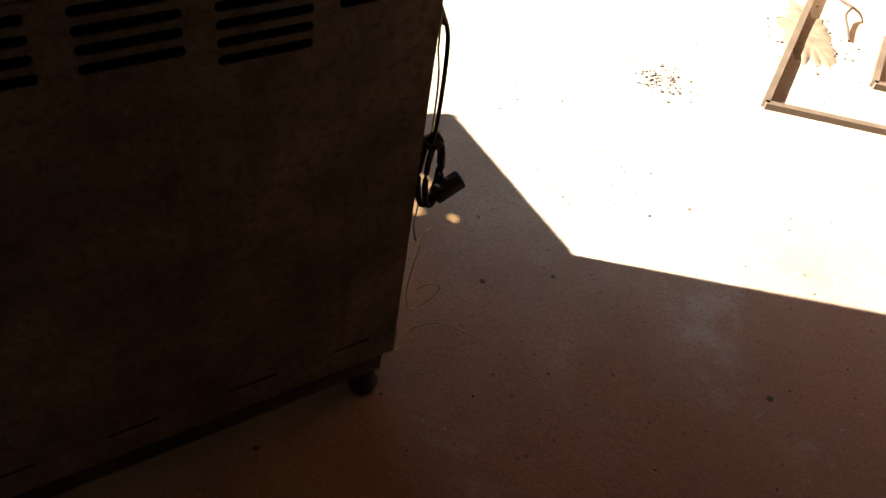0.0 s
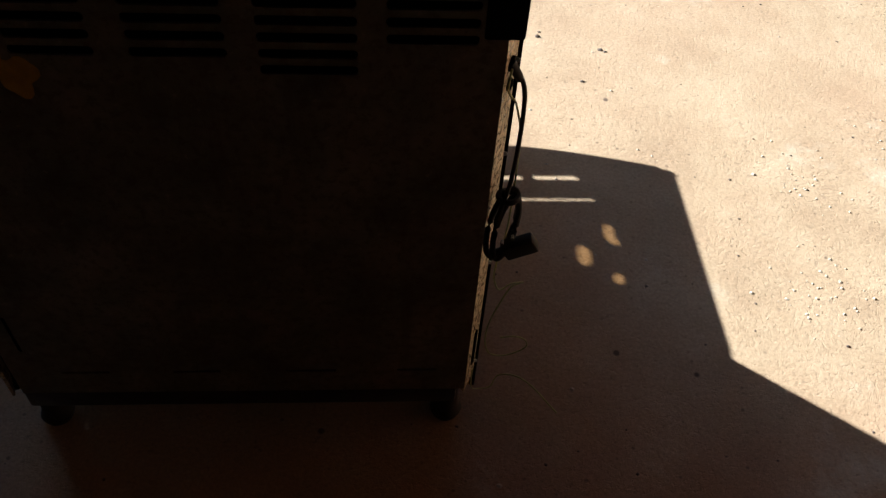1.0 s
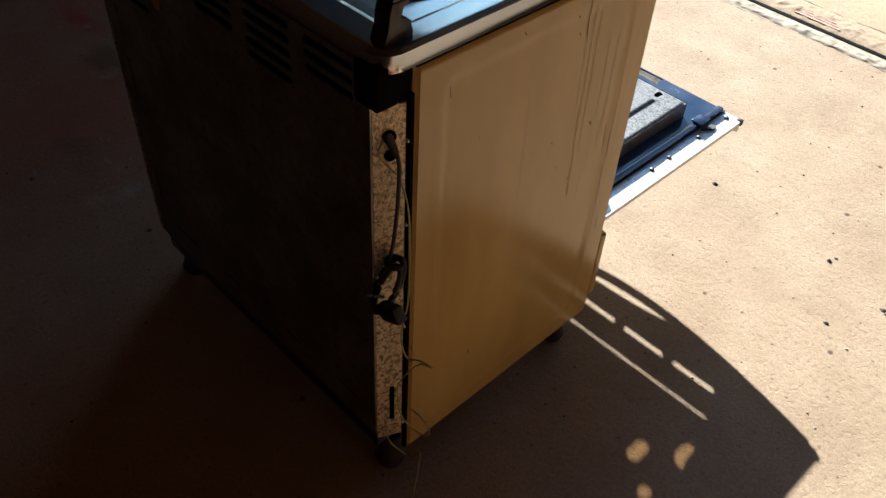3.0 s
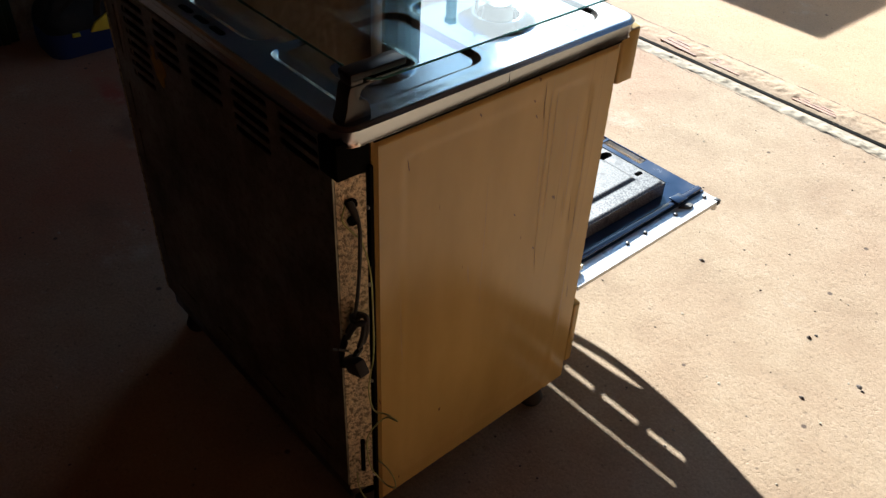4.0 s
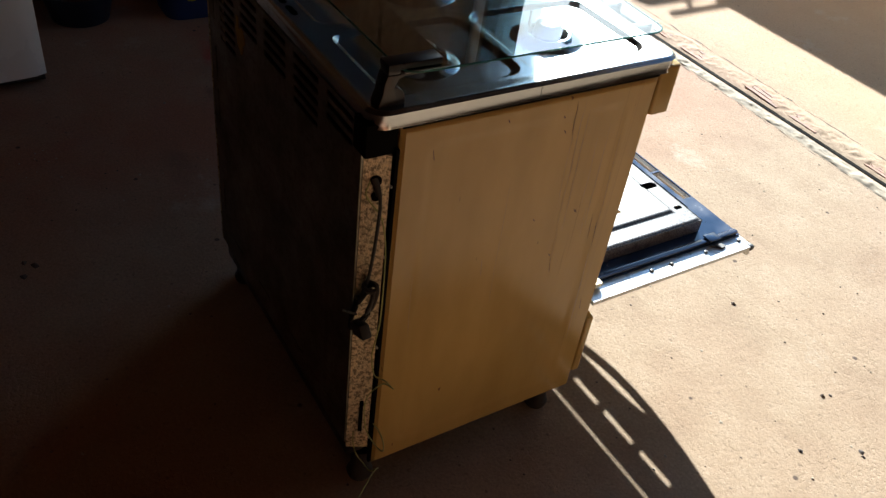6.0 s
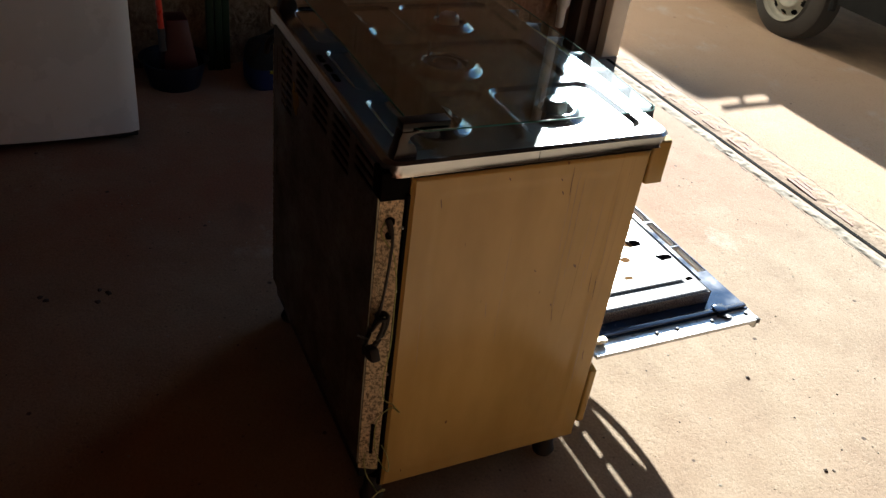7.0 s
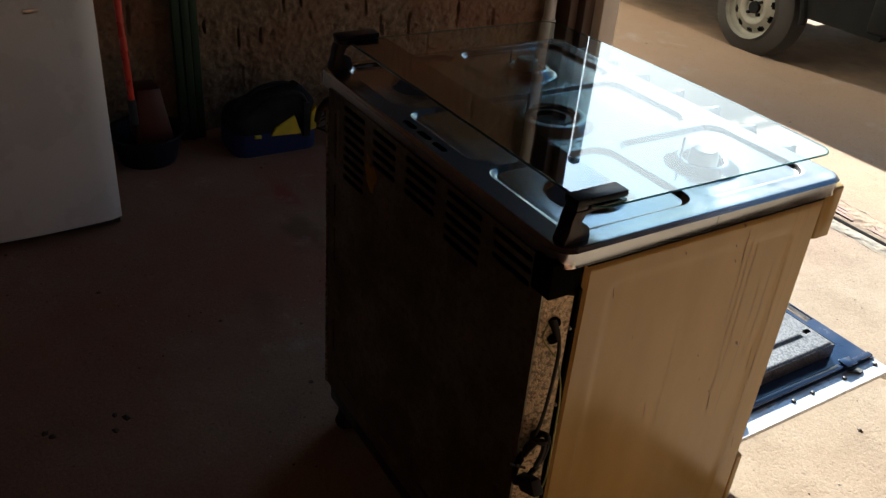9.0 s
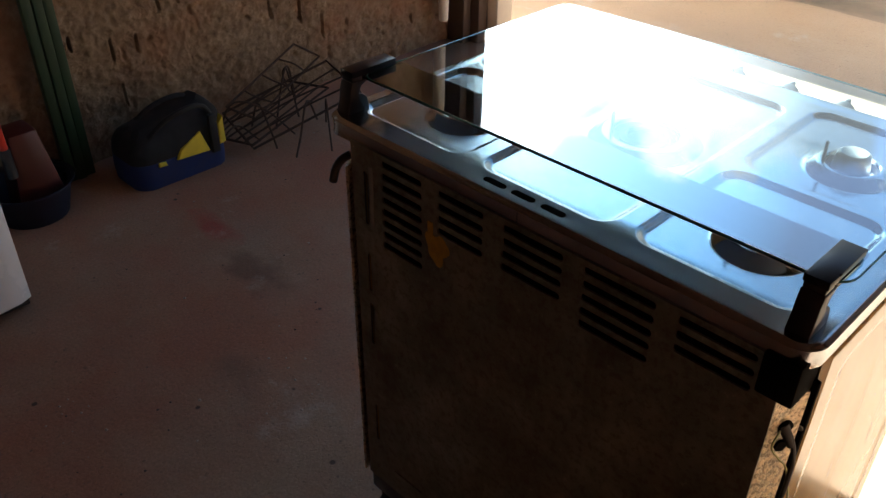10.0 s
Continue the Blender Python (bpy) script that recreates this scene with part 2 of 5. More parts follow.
def mottled_zinc():
    """Dull zinc sheet, yellowed and blotched by heat and grease, with fine pale flecks."""
    m, nt, b = material("mottled_zinc_sheet", (0.25, 0.23, 0.18), 0.5, 0.55)
    at = coords(nt)
    blot = noise_of(nt, at, 7.0, 6, 0.65)
    fleck = noise_of(nt, at, 75.0, 5, 0.7)
    tone = ramp(nt, blot, [(0.32, (0.112, 0.100, 0.070)), (0.52, (0.205, 0.196, 0.154)), (0.70, (0.300, 0.288, 0.228))])
    tone = mix(nt, ramp(nt, fleck, [(0.40, grey(0.6)), (0.50, grey(0.0))]), tone, (0.11, 0.080, 0.048))
    tone = mix(nt, ramp(nt, fleck, [(0.60, grey(0.0)), (0.68, grey(0.55))]), tone, (0.36, 0.33, 0.26))
    runs = ramp(nt, noise_of(nt, coords(nt, (14, 1, 1.1)), 1.6, 4), [(0.60, grey(0.0)), (0.72, grey(0.5))])
    tone = mix(nt, runs, tone, (0.10, 0.066, 0.036))
    nt.links.new(tone, b.inputs["Base Color"])
    nt.links.new(ramp(nt, blot, [(0.3, grey(0.62)), (0.7, grey(0.38))]), b.inputs["Roughness"])
    bump(nt, b, fleck, 0.25, 0.001)
    return m


def speckled_enamel():
    m, nt, b = material("speckled_grey_enamel", (0.32, 0.32, 0.33), 0.35)
    at = coords(nt)
    fine = noise_of(nt, at, 300.0, 3)
    big = noise_of(nt, at, 20.0, 5)
    tone = ramp(nt, fine, [(0.42, (0.045, 0.046, 0.054)), (0.56, (0.20, 0.20, 0.20))])
    burnt = ramp(nt, big, [(0.57, (0, 0, 0)), (0.68, (1, 1, 1))])
    nt.links.new(mix(nt, burnt, tone, (0.03, 0.029, 0.031)), b.inputs["Base Color"])
    bump(nt, b, fine, 0.2, 0.0006)
    return m


def old_plaster():
    m, nt, b = material("rough_old_plaster", (0.36, 0.30, 0.24), 0.95, spec=0.2)
    at = coords(nt)
    big = noise_of(nt, at, 2.2, 6, 0.65)
    mid = noise_of(nt, at, 26.0, 8, 0.75)
    tone = ramp(nt, mid, [(0.3, (0.13, 0.080, 0.048)), (0.55, (0.27, 0.185, 0.115)), (0.75, (0.38, 0.29, 0.20))])
    tone = mix(nt, ramp(nt, big, [(0.45, (0, 0, 0)), (0.65, (0.8, 0.8, 0.8))]), tone, (0.26, 0.125, 0.070))
    runs = ramp(nt, noise_of(nt, coords(nt, (9, 9, 0.8)), 1.7, 4), [(0.62, (0, 0, 0)), (0.72, (0.4, 0.4, 0.4))])
    tone = mix(nt, runs, tone, (0.08, 0.05, 0.035))
    nt.links.new(tone, b.inputs["Base Color"])
    bump(nt, b, mid, 0.9, 0.02)
    return m


def clear_glass(name, tint=(0.70, 0.91, 0.94)):
    m = bpy.data.materials.new(name)
    m.use_nodes = True
    nt = m.node_tree
    nt.nodes.remove(nt.nodes["Principled BSDF"])
    gl = node(nt, "ShaderNodeBsdfGlossy", Roughness=0.015)
    tr = nt.nodes.new("ShaderNodeBsdfTransparent")
    tr.inputs["Color"].default_value = (*tint, 1)
    # a thin pane reflects alike from both of its sides
    lw = node(nt, "ShaderNodeLayerWeight", Blend=0.5)
    steep = nt.nodes.new("ShaderNodeMath")
    steep.operation = "POWER"
    steep.inputs[1].default_value = 3.8
    gloss = nt.nodes.new("ShaderNodeMath")
    gloss.operation = "MULTIPLY_ADD"
    gloss.inputs[1].default_value, gloss.inputs[2].default_value = 0.81, 0.19
    ms = nt.nodes.new("ShaderNodeMixShader")
    nt.links.new(lw.outputs["Facing"], steep.inputs[0])
    nt.links.new(steep.outputs[0], gloss.inputs[0])
    nt.links.new(gloss.outputs[0], ms.inputs[0])
    nt.links.new(tr.outputs[0], ms.inputs[1])
    nt.links.new(gl.outputs[0], ms.inputs[2])
    nt.links.new(ms.outputs[0], nt.nodes["Material Output"].inputs["Surface"])
    return m


def brushed_steel():
    m, nt, b = material("greasy_stainless_steel", (0.58, 0.57, 0.55), 0.2, 1.0)
    smear = noise_of(nt, coords(nt), 9.0, 6, 0.65)
    nt.links.new(ramp(nt, smear, [(0.3, (0.33, 0.34, 0.35)), (0.7, (0.43, 0.44, 0.45))]), b.inputs["Base Color"])
    nt.links.new(ramp(nt, smear, [(0.32, grey(0.15)), (0.68, grey(0.25))]), b.inputs["Roughness"])
    return m


FLOOR = concrete_floor()
CREAM = side_panel_paint()
GALV = galvanised()
SPECKLE = speckled_enamel()
PLASTER = old_plaster()
STEEL = brushed_steel()
GLASS = clear_glass("clear_tempered_glass")
SMOKED = clear_glass("smoked_oven_glass", (0.50, 0.36, 0.22))
GLASS_EDGE = weathered("green_glass_edge", (0.04, 0.15, 0.125), 0.15, 0, 30, 0.2, 60, 0.02)
BACK = mottled_zinc()
BLACK = weathered("black_plastic", (0.018, 0.018, 0.020), 0.42, 0, 20, 0.25, 150, 0.08)
GLOSS_BLACK = weathered("glossy_black_plastic", (0.009, 0.010, 0.013), 0.30, 0, 20, 0.25, 150, 0.04, 0.06)
GLOSS_BLACK.node_tree.nodes["Principled BSDF"].inputs["Specular IOR Level"].default_value = 0.15
BLACK_PAINT = material("black_glass_paint", (0.010, 0.010, 0.012), 0.04)[0]
RUBBER = weathered("black_rubber", (0.022, 0.021, 0.020), 0.75, 0, 25, 0.3, 90, 0.3)
SKIN = weathered("silver_door_paint", (0.60, 0.61, 0.63), 0.32, 0.3, 16, 0.10, 140, 0.04)
# added reflector surface, brightens the steel under the lid's band
SILVER = weathered("silver_reflector", (0.66, 0.74, 0.83), 0.45, 0.2, 16, 0.05, 140, 0.0, 0.04)
ENAMEL = weathered("blue_black_enamel", (0.016, 0.030, 0.068), 0.18, 0, 9, 0.3, 60, 0.05)
ALU = weathered("worn_aluminium_trim", (0.62, 0.61, 0.59), 0.32, 0.9, 16, 0.15, 140, 0.06)
IRON = weathered("burnt_cast_iron", (0.05, 0.048, 0.046), 0.55, 0.5, 30, 0.35, 160, 0.25)
BURNER = weathered("dull_burner_aluminium", (0.38, 0.37, 0.35), 0.45, 0.8, 30, 0.25, 140, 0.1)
# near-black for black sheet parts and for shade painted into openings
HOLLOW = weathered("gap_shade_and_black_sheet", (0.005, 0.0045, 0.004), 0.9, 0, 12, 0.3, 80, 0.1)
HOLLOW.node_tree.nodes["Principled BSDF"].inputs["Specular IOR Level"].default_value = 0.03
WHITE = weathered("yellowed_white_enamel", (0.66, 0.70, 0.72), 0.30, 0, 3, 0.08, 90, 0.04)
CREAM_WALL = weathered("cream_wall_paint", (0.66, 0.58, 0.46), 0.75, 0, 5, 0.15, 60, 0.3)
DULL_STEEL = weathered("dull_brown_bar", (0.10, 0.062, 0.036), 0.6, 0.2, 20, 0.3, 120, 0.2)
BROWN_STEEL = weathered("brown_painted_steel", (0.075, 0.045, 0.030), 0.6, 0.1, 10, 0.35, 80, 0.2)
PVC = weathered("dirty_white_pvc", (0.60, 0.55, 0.47), 0.45, 0, 8, 0.22, 70, 0.05)
BLUE_CLOTH = weathered("blue_nylon_cloth", (0.008, 0.020, 0.095), 0.85, 0, 14, 0.3, 260, 0.4)
BLACK_CLOTH = weathered("black_nylon_cloth", (0.006, 0.006, 0.007), 0.85, 0, 14, 0.3, 260, 0.4)
YELLOW = weathered("yellow_nylon_cloth", (0.62, 0.47, 0.03), 0.75, 0, 14, 0.2, 240, 0.35)
STICKER = weathered("faded_yellow_sticker", (0.50, 0.29, 0.03), 0.6, 0, 40, 0.35, 160, 0.1)
PAPER = weathered("grimy_paper", (0.26, 0.24, 0.20), 0.8, 0, 40, 0.25, 160, 0.1)
# corner tools: shade put into red, green and blue; the handle's red is lit
SHADED_RED = weathered("shaded_red_plastic", (0.060, 0.006, 0.004), 0.5, 0, 10, 0.25, 80, 0.06)
LIT_RED = weathered("lit_red_plastic", (0.55, 0.035, 0.016), 0.3, 0, 10, 0.2, 80, 0.04)
GREEN = weathered("shaded_green_metal", (0.010, 0.034, 0.012), 0.6, 0, 10, 0.3, 80, 0.15)
DARK_BLUE = weathered("shaded_dark_blue_plastic", (0.004, 0.007, 0.020), 0.4, 0, 10, 0.25, 80, 0.06)
RUST = weathered("rusty_wire", (0.055, 0.028, 0.016), 0.85, 0.3, 40, 0.4, 200, 0.4)
BRICK = weathered("dusty_red_brick", (0.33, 0.195, 0.145), 0.9, 0, 34, 0.5, 120, 0.4)
SPECK = weathered("dark_grit", (0.07, 0.05, 0.04), 0.9, 0, 30, 0.4, 200, 0.4)
CHIP = weathered("pale_lime_chips", (0.33, 0.28, 0.22), 0.9, 0, 30, 0.2, 200, 0.4)
CAR_WHITE = weathered("dusty_white_car_paint", (0.66, 0.64, 0.59), 0.3, 0, 4, 0.12, 60, 0.04)
CAR_DARK = weathered("dusty_dark_car_plastic", (0.007, 0.0068, 0.0066), 0.8, 0, 8, 0.3, 90, 0.2)
CAR_DARK.node_tree.nodes["Principled BSDF"].inputs["Specular IOR Level"].default_value = 0.15
MORTAR = weathered("pale_crumbled_mortar", (0.33, 0.275, 0.205), 0.95, 0, 16, 0.40, 140, 0.6)
STREET = weathered("trodden_street_earth", (0.31, 0.205, 0.125), 0.95, 0, 4, 0.35, 60, 0.5)
TYRE = weathered("dusty_tyre_rubber", (0.036, 0.031, 0.027), 0.9, 0, 18, 0.35, 120, 0.35)
RIM = weathered("dusty_grey_steel_rim", (0.22, 0.205, 0.165), 0.55, 0.2, 14, 0.25, 100, 0.15)
LAMP_RED = weathered("red_lamp_lens", (0.45, 0.012, 0.010), 0.15, 0, 20, 0.2, 60, 0.03)
DRIBBLE = weathered("brown_grease_dribble", (0.33, 0.215, 0.085), 0.4, 0, 30, 0.3, 120, 0.05)
DRIED = weathered("dried_rust_drip", (0.10, 0.048, 0.022), 0.6, 0, 60, 0.4, 160, 0.2)
EARTH = weathered("brown_earth", (0.17, 0.095, 0.048), 0.95, 0, 30, 0.4, 120, 0.6)
EARTH_WIRE = weathered("green_yellow_wire", (0.34, 0.36, 0.12), 0.5, 0, 60, 0.4, 160, 0.05)
WOOD = weathered("raw_roof_timber", (0.22, 0.14, 0.08), 0.8, 0, 6, 0.3, 80, 0.3, 0.1, (1, 8, 8))
# unseen walls, darkened so that less light bounces into the shade
DARK_WALL = weathered("fill_cutting_brown_plaster", (0.065, 0.026, 0.013), 0.95, 0, 4, 0.3, 60, 0.4)
# red chosen for the warm light it throws on stove and floor
RED_WALL = weathered("warm_bounce_plaster", (0.21, 0.085, 0.040), 0.95, 0, 4, 0.3, 60, 0.4)
CONCRETE = weathered("weathered_concrete", (0.22, 0.21, 0.20), 0.9, 0, 3, 0.25, 60, 0.3)
# roof colour set dark and red to lower and warm the bounced light
CEILING = weathered("fill_cutting_roof_brown", (0.055, 0.022, 0.011), 0.9, 0, 4, 0.25, 60, 0.3)

# ---- mesh helpers ----


def box_bm(x0, x1, y0, y1, z0, z1, bevel=0.0, segments=2, bm=None):
    bm = bm or bmesh.new()
    made = bmesh.ops.create_cube(bm, size=1.0)["verts"]
    for v in made:
        v.co = Vector((x0 + (v.co.x + 0.5) * (x1 - x0), y0 + (v.co.y + 0.5) * (y1 - y0), z0 + (v.co.z + 0.5) * (z1 - z0)))
    if bevel > 0:
        edges = list({e for v in made for e in v.link_edges})
        bmesh.ops.bevel(bm, geom=edges, offset=bevel, segments=segments, profile=0.5, affect="EDGES")
    return bm


def cyl_bm(r, a, b, sides=24, r2=None, bm=None, caps=True):
    bm = bm or bmesh.new()
    a, b = Vector(a), Vector(b)
    made = bmesh.ops.create_cone(bm, cap_ends=caps, segments=sides, radius1=r, radius2=r if r2 is None else r2, depth=(b - a).length)["verts"]
    m = Matrix.Translation((a + b) / 2) @ (b - a).to_track_quat("Z", "Y").to_matrix().to_4x4()
    bmesh.ops.transform(bm, matrix=m, verts=made)
    return bm


def lathe_bm(profile, centre, sides=40, bm=None, axis="z"):
    """A turned body: profile of (radius, height) pairs round an axis through centre."""
    bm = bm or bmesh.new()
    rings = []
    for r, h in profile:
        ring = []
        for i in range(sides):
            a = 2 * math.pi * i / sides
            p = (r * math.cos(a), r * math.sin(a), h) if axis == "z" else (r * math.cos(a), h, r * math.sin(a))
            ring.append(bm.verts.new(Vector(centre) + Vector(p)))
        rings.append(ring)
    for p, q in zip(rings, rings[1:]):
        for i in range(sides):
            j = (i + 1) % sides
            bm.faces.new((p[i], p[j], q[j], q[i]))
    bmesh.ops.recalc_face_normals(bm, faces=bm.faces)
    return bm


def tube_bm(points, r, sides=8, bm=None, closed=False):
    """A round bar or cable along smooth points."""
    bm = bm or bmesh.new()
    pts = [Vector(p) for p in points]
    n = len(pts)
    up = Vector((0.13, 0.31, 0.94))
    rings = []
    for i, p in enumerate(pts):
        d = (pts[(i + 1) % n] - pts[i - 1]) if closed else (pts[min(i + 1, n - 1)] - pts[max(i - 1, 0)])
        d.normalize()
        s = d.cross(up)
        if s.length < 0.05:
            s = d.cross(Vector((1, 0, 0)))
        s.normalize()
        u = s.cross(d)
        rings.append([bm.verts.new(p + r * (math.cos(2 * math.pi * k / sides) * s + math.sin(2 * math.pi * k / sides) * u)) for k in range(sides)])
    pairs = list(zip(rings, rings[1:])) + ([(rings[-1], rings[0])] if closed else [])
    for p, q in pairs:
        for k in range(sides):
            j = (k + 1) % sides
            bm.faces.new((p[k], p[j], q[j], q[k]))
    if not closed:
        bm.faces.new(rings[0][::-1])
        bm.faces.new(rings[-1])
    bmesh.ops.recalc_face_normals(bm, faces=bm.faces)
    return bm


def spline(points, steps=8):
    """Points along a Catmull-Rom curve."""
    p = [Vector(q) for q in points]
    p = [p[0] * 2 - p[1], *p, p[-1] * 2 - p[-2]]
    out = []
    for i in range(1, len(p) - 2):
        for s in range(steps):
            t = s / steps
            out.append(0.5 * (2 * p[i] + (p[i + 1] - p[i - 1]) * t + (2 * p[i - 1] - 5 * p[i] + 4 * p[i + 1] - p[i + 2]) * t * t + (3 * p[i] - p[i - 1] - 3 * p[i + 1] + p[i + 2]) * t ** 3))
    out.append(p[-2])
    return out


def holed_bm(u0, u1, v0, v1, holes, depth, place, rounded=0.0):
    """A sheet with openings through it: holes of (u0, u1, v0, v1); place turns (u, v, w) into a point."""
    bm = bmesh.new()
    us = sorted({u0, u1, *(h[0] for h in holes), *(h[1] for h in holes)})
    vs = sorted({v0, v1, *(h[2] for h in holes), *(h[3] for h in holes)})
    at = {}

    def vert(i, j, w):
        if (i, j, w) not in at:
            at[i, j, w] = bm.verts.new(place(us[i], vs[j], w))
        return at[i, j, w]

    def solid(i, j):
        if not (0 <= i < len(us) - 1 and 0 <= j < len(vs) - 1):
            return False
        cu, cv = (us[i] + us[i + 1]) / 2, (vs[j] + vs[j + 1]) / 2
        return not any(h[0] < cu < h[1] and h[2] < cv < h[3] for h in holes)

    for i in range(len(us) - 1):
        for j in range(len(vs) - 1):
            if not solid(i, j):
                continue
            for w in (0, depth):
                bm.faces.new((vert(i, j, w), vert(i + 1, j, w), vert(i + 1, j + 1, w), vert(i, j + 1, w)))
            for di, dj, p, q in ((-1, 0, (0, 0), (0, 1)), (1, 0, (1, 0), (1, 1)), (0, -1, (0, 0), (1, 0)), (0, 1, (0, 1), (1, 1))):
                if not solid(i + di, j + dj):
                    a, b = (i + p[0], j + p[1]), (i + q[0], j + q[1])
                    bm.faces.new((vert(*a, 0), vert(*b, 0), vert(*b, depth), vert(*a, depth)))
    bmesh.ops.recalc_face_normals(bm, faces=bm.faces)
    # fillets in the corners of the openings
    if rounded:
        for h0, h1, k0, k1 in holes:
            r = min(rounded, (h1 - h0) / 2, (k1 - k0) / 2)
            for cu, cv, du, dv in ((h0, k0, 1, 1), (h1, k0, -1, 1), (h1, k1, -1, -1), (h0, k1, 1, -1)):
                arc = [(cu + du * r * (1 - math.cos(q * math.pi / 8)), cv + dv * r * (1 - math.sin(q * math.pi / 8))) for q in range(5)]
                for w in (0.0, depth):
                    fan = [bm.verts.new(place(u, v, w)) for u, v in [(cu, cv)] + arc]
                    for q in range(1, 5):
                        bm.faces.new((fan[0], fan[q], fan[q + 1]))
                for (u, v), (u2, v2) in zip(arc, arc[1:]):
                    bm.faces.new([bm.verts.new(place(*p)) for p in ((u, v, 0.0), (u2, v2, 0.0), (u2, v2, depth), (u, v, depth))])
    return bm


def rounded_outline(x0, x1, y0, y1, r, steps=8, bow=0.0):
    """Corner points of a rounded rectangle, counterclockwise; bow: how far the far side (y1) swells out in its middle."""
    out = []
    for cx, cy, a0 in ((x1 - r, y0 + r, -90), (x1 - r, y1 - r, 0), (x0 + r, y1 - r, 90), (x0 + r, y0 + r, 180)):
        for s in range(steps + 1):
            a = radians(a0 + 90 * s / steps)
            out.append([cx + r * math.cos(a), cy + r * math.sin(a)])
        if bow and a0 == 0:
            for s in range(1, 16):
                out.append([x1 - r + (x0 - x1 + 2 * r) * s / 16, y1])
    for p in out:
        if bow and p[1] > (y0 + y1) / 2:
            k = (2 * (p[0] - x0) / (x1 - x0) - 1)
            p[1] += bow * (1 - k * k)
    return out


def slab_bm(outline, z0, z1, bevel=0.0, bm=None):
    bm = bm or bmesh.new()
    low = [bm.verts.new((x, y, z0)) for x, y in outline]
    high = [bm.verts.new((x, y, z1)) for x, y in outline]
    n = len(outline)
    bm.faces.new(low[::-1])
    top = bm.faces.new(high)
    for i in range(n):
        j = (i + 1) % n
        bm.faces.new((low[i], low[j], high[j], high[i]))
    if bevel:
        bmesh.ops.bevel(bm, geom=list(top.edges), offset=bevel, segments=3, profile=0.5, affect="EDGES")
    return bm


def finish(name, bm, mat, smooth=True):
    me = bpy.data.meshes.new(name)
    bm.to_mesh(me)
    bm.free()
    me.materials.append(mat)
    if smooth:
        me.shade_smooth()
        me.set_sharp_from_angle(angle=radians(35))
    return me


def part(name, bm, mat, parent, label="", smooth=True):
    ob = new(name, finish(name, bm, mat, smooth))
    ob.parent = parent
    return tagged(ob, label)


def thing(name, label, category, group="", kind="", at=(0, 0, 0)):
    ob = new(name)
    ob.location = at
    ob.empty_display_size = 0.1
    return tagged(ob, label, category, group, kind)


def solo(name, bm, mat, label, category, group="", kind="", smooth=True):
    return tagged(new(name, finish(name, bm, mat, smooth)), label, category, group, kind)


def structure(name, bm, mat, label, category="", smooth=False):
    return solo(name, bm, mat, label, category or name, kind="structure", smooth=smooth)

# ---- ground, walls and roof ----


def sheet_bm(x0, x1, y0, y1, z, nx, ny):
    bm = bmesh.new()
    g = [[bm.verts.new((x0 + (x1 - x0) * i / nx, y0 + (y1 - y0) * j / ny, z)) for j in range(ny + 1)] for i in range(nx + 1)]
    for i in range(nx):
        for j in range(ny):
            bm.faces.new((g[i][j], g[i + 1][j], g[i + 1][j + 1], g[i][j + 1]))
    return bm


def ground_bm():
    """The floor and apron, a worn kerb at the street, and the lower street beyond."""
    xs = [-300, -60, -15] + [-9 + 0.12 * i for i in range(110)] + [8, 20, 80, 300]
    ys = [(-300, 0), (-60, 0), (-12, 0), (-4, 0), (0, 0), (2, 0), (3.30, 0), (3.63, 0), (3.66, -0.012), (3.672, -0.04), (3.682, KERB), (4.4, KERB), (8, KERB), (30, KERB), (100, KERB), (300, KERB)]
    bm = bmesh.new()
    g = []
    for x in xs:
        wob = 0.030 * noise.noise((x * 1.1, 3.3, 0.0)) + 0.020 * noise.noise((x * 4.5, 7.7, 0.0))
        wob += 0.22 * min(0.0, max(-0.9, x + 1.55))
        g.append([bm.verts.new((x, y + (wob if 3.6 < y < 3.7 else 0.0), z)) for y, z in ys])
    for p, q in zip(g, g[1:]):
        for j in range(len(ys) - 1):
            bm.faces.new((p[j], q[j], q[j + 1], p[j + 1]))
    return bm


KERB = -0.14
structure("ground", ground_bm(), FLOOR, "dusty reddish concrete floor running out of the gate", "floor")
structure("street", sheet_bm(-300, 300, 3.74, 300, KERB + 0.004, 12, 12), STREET, "trodden earth street below the kerb", "road")


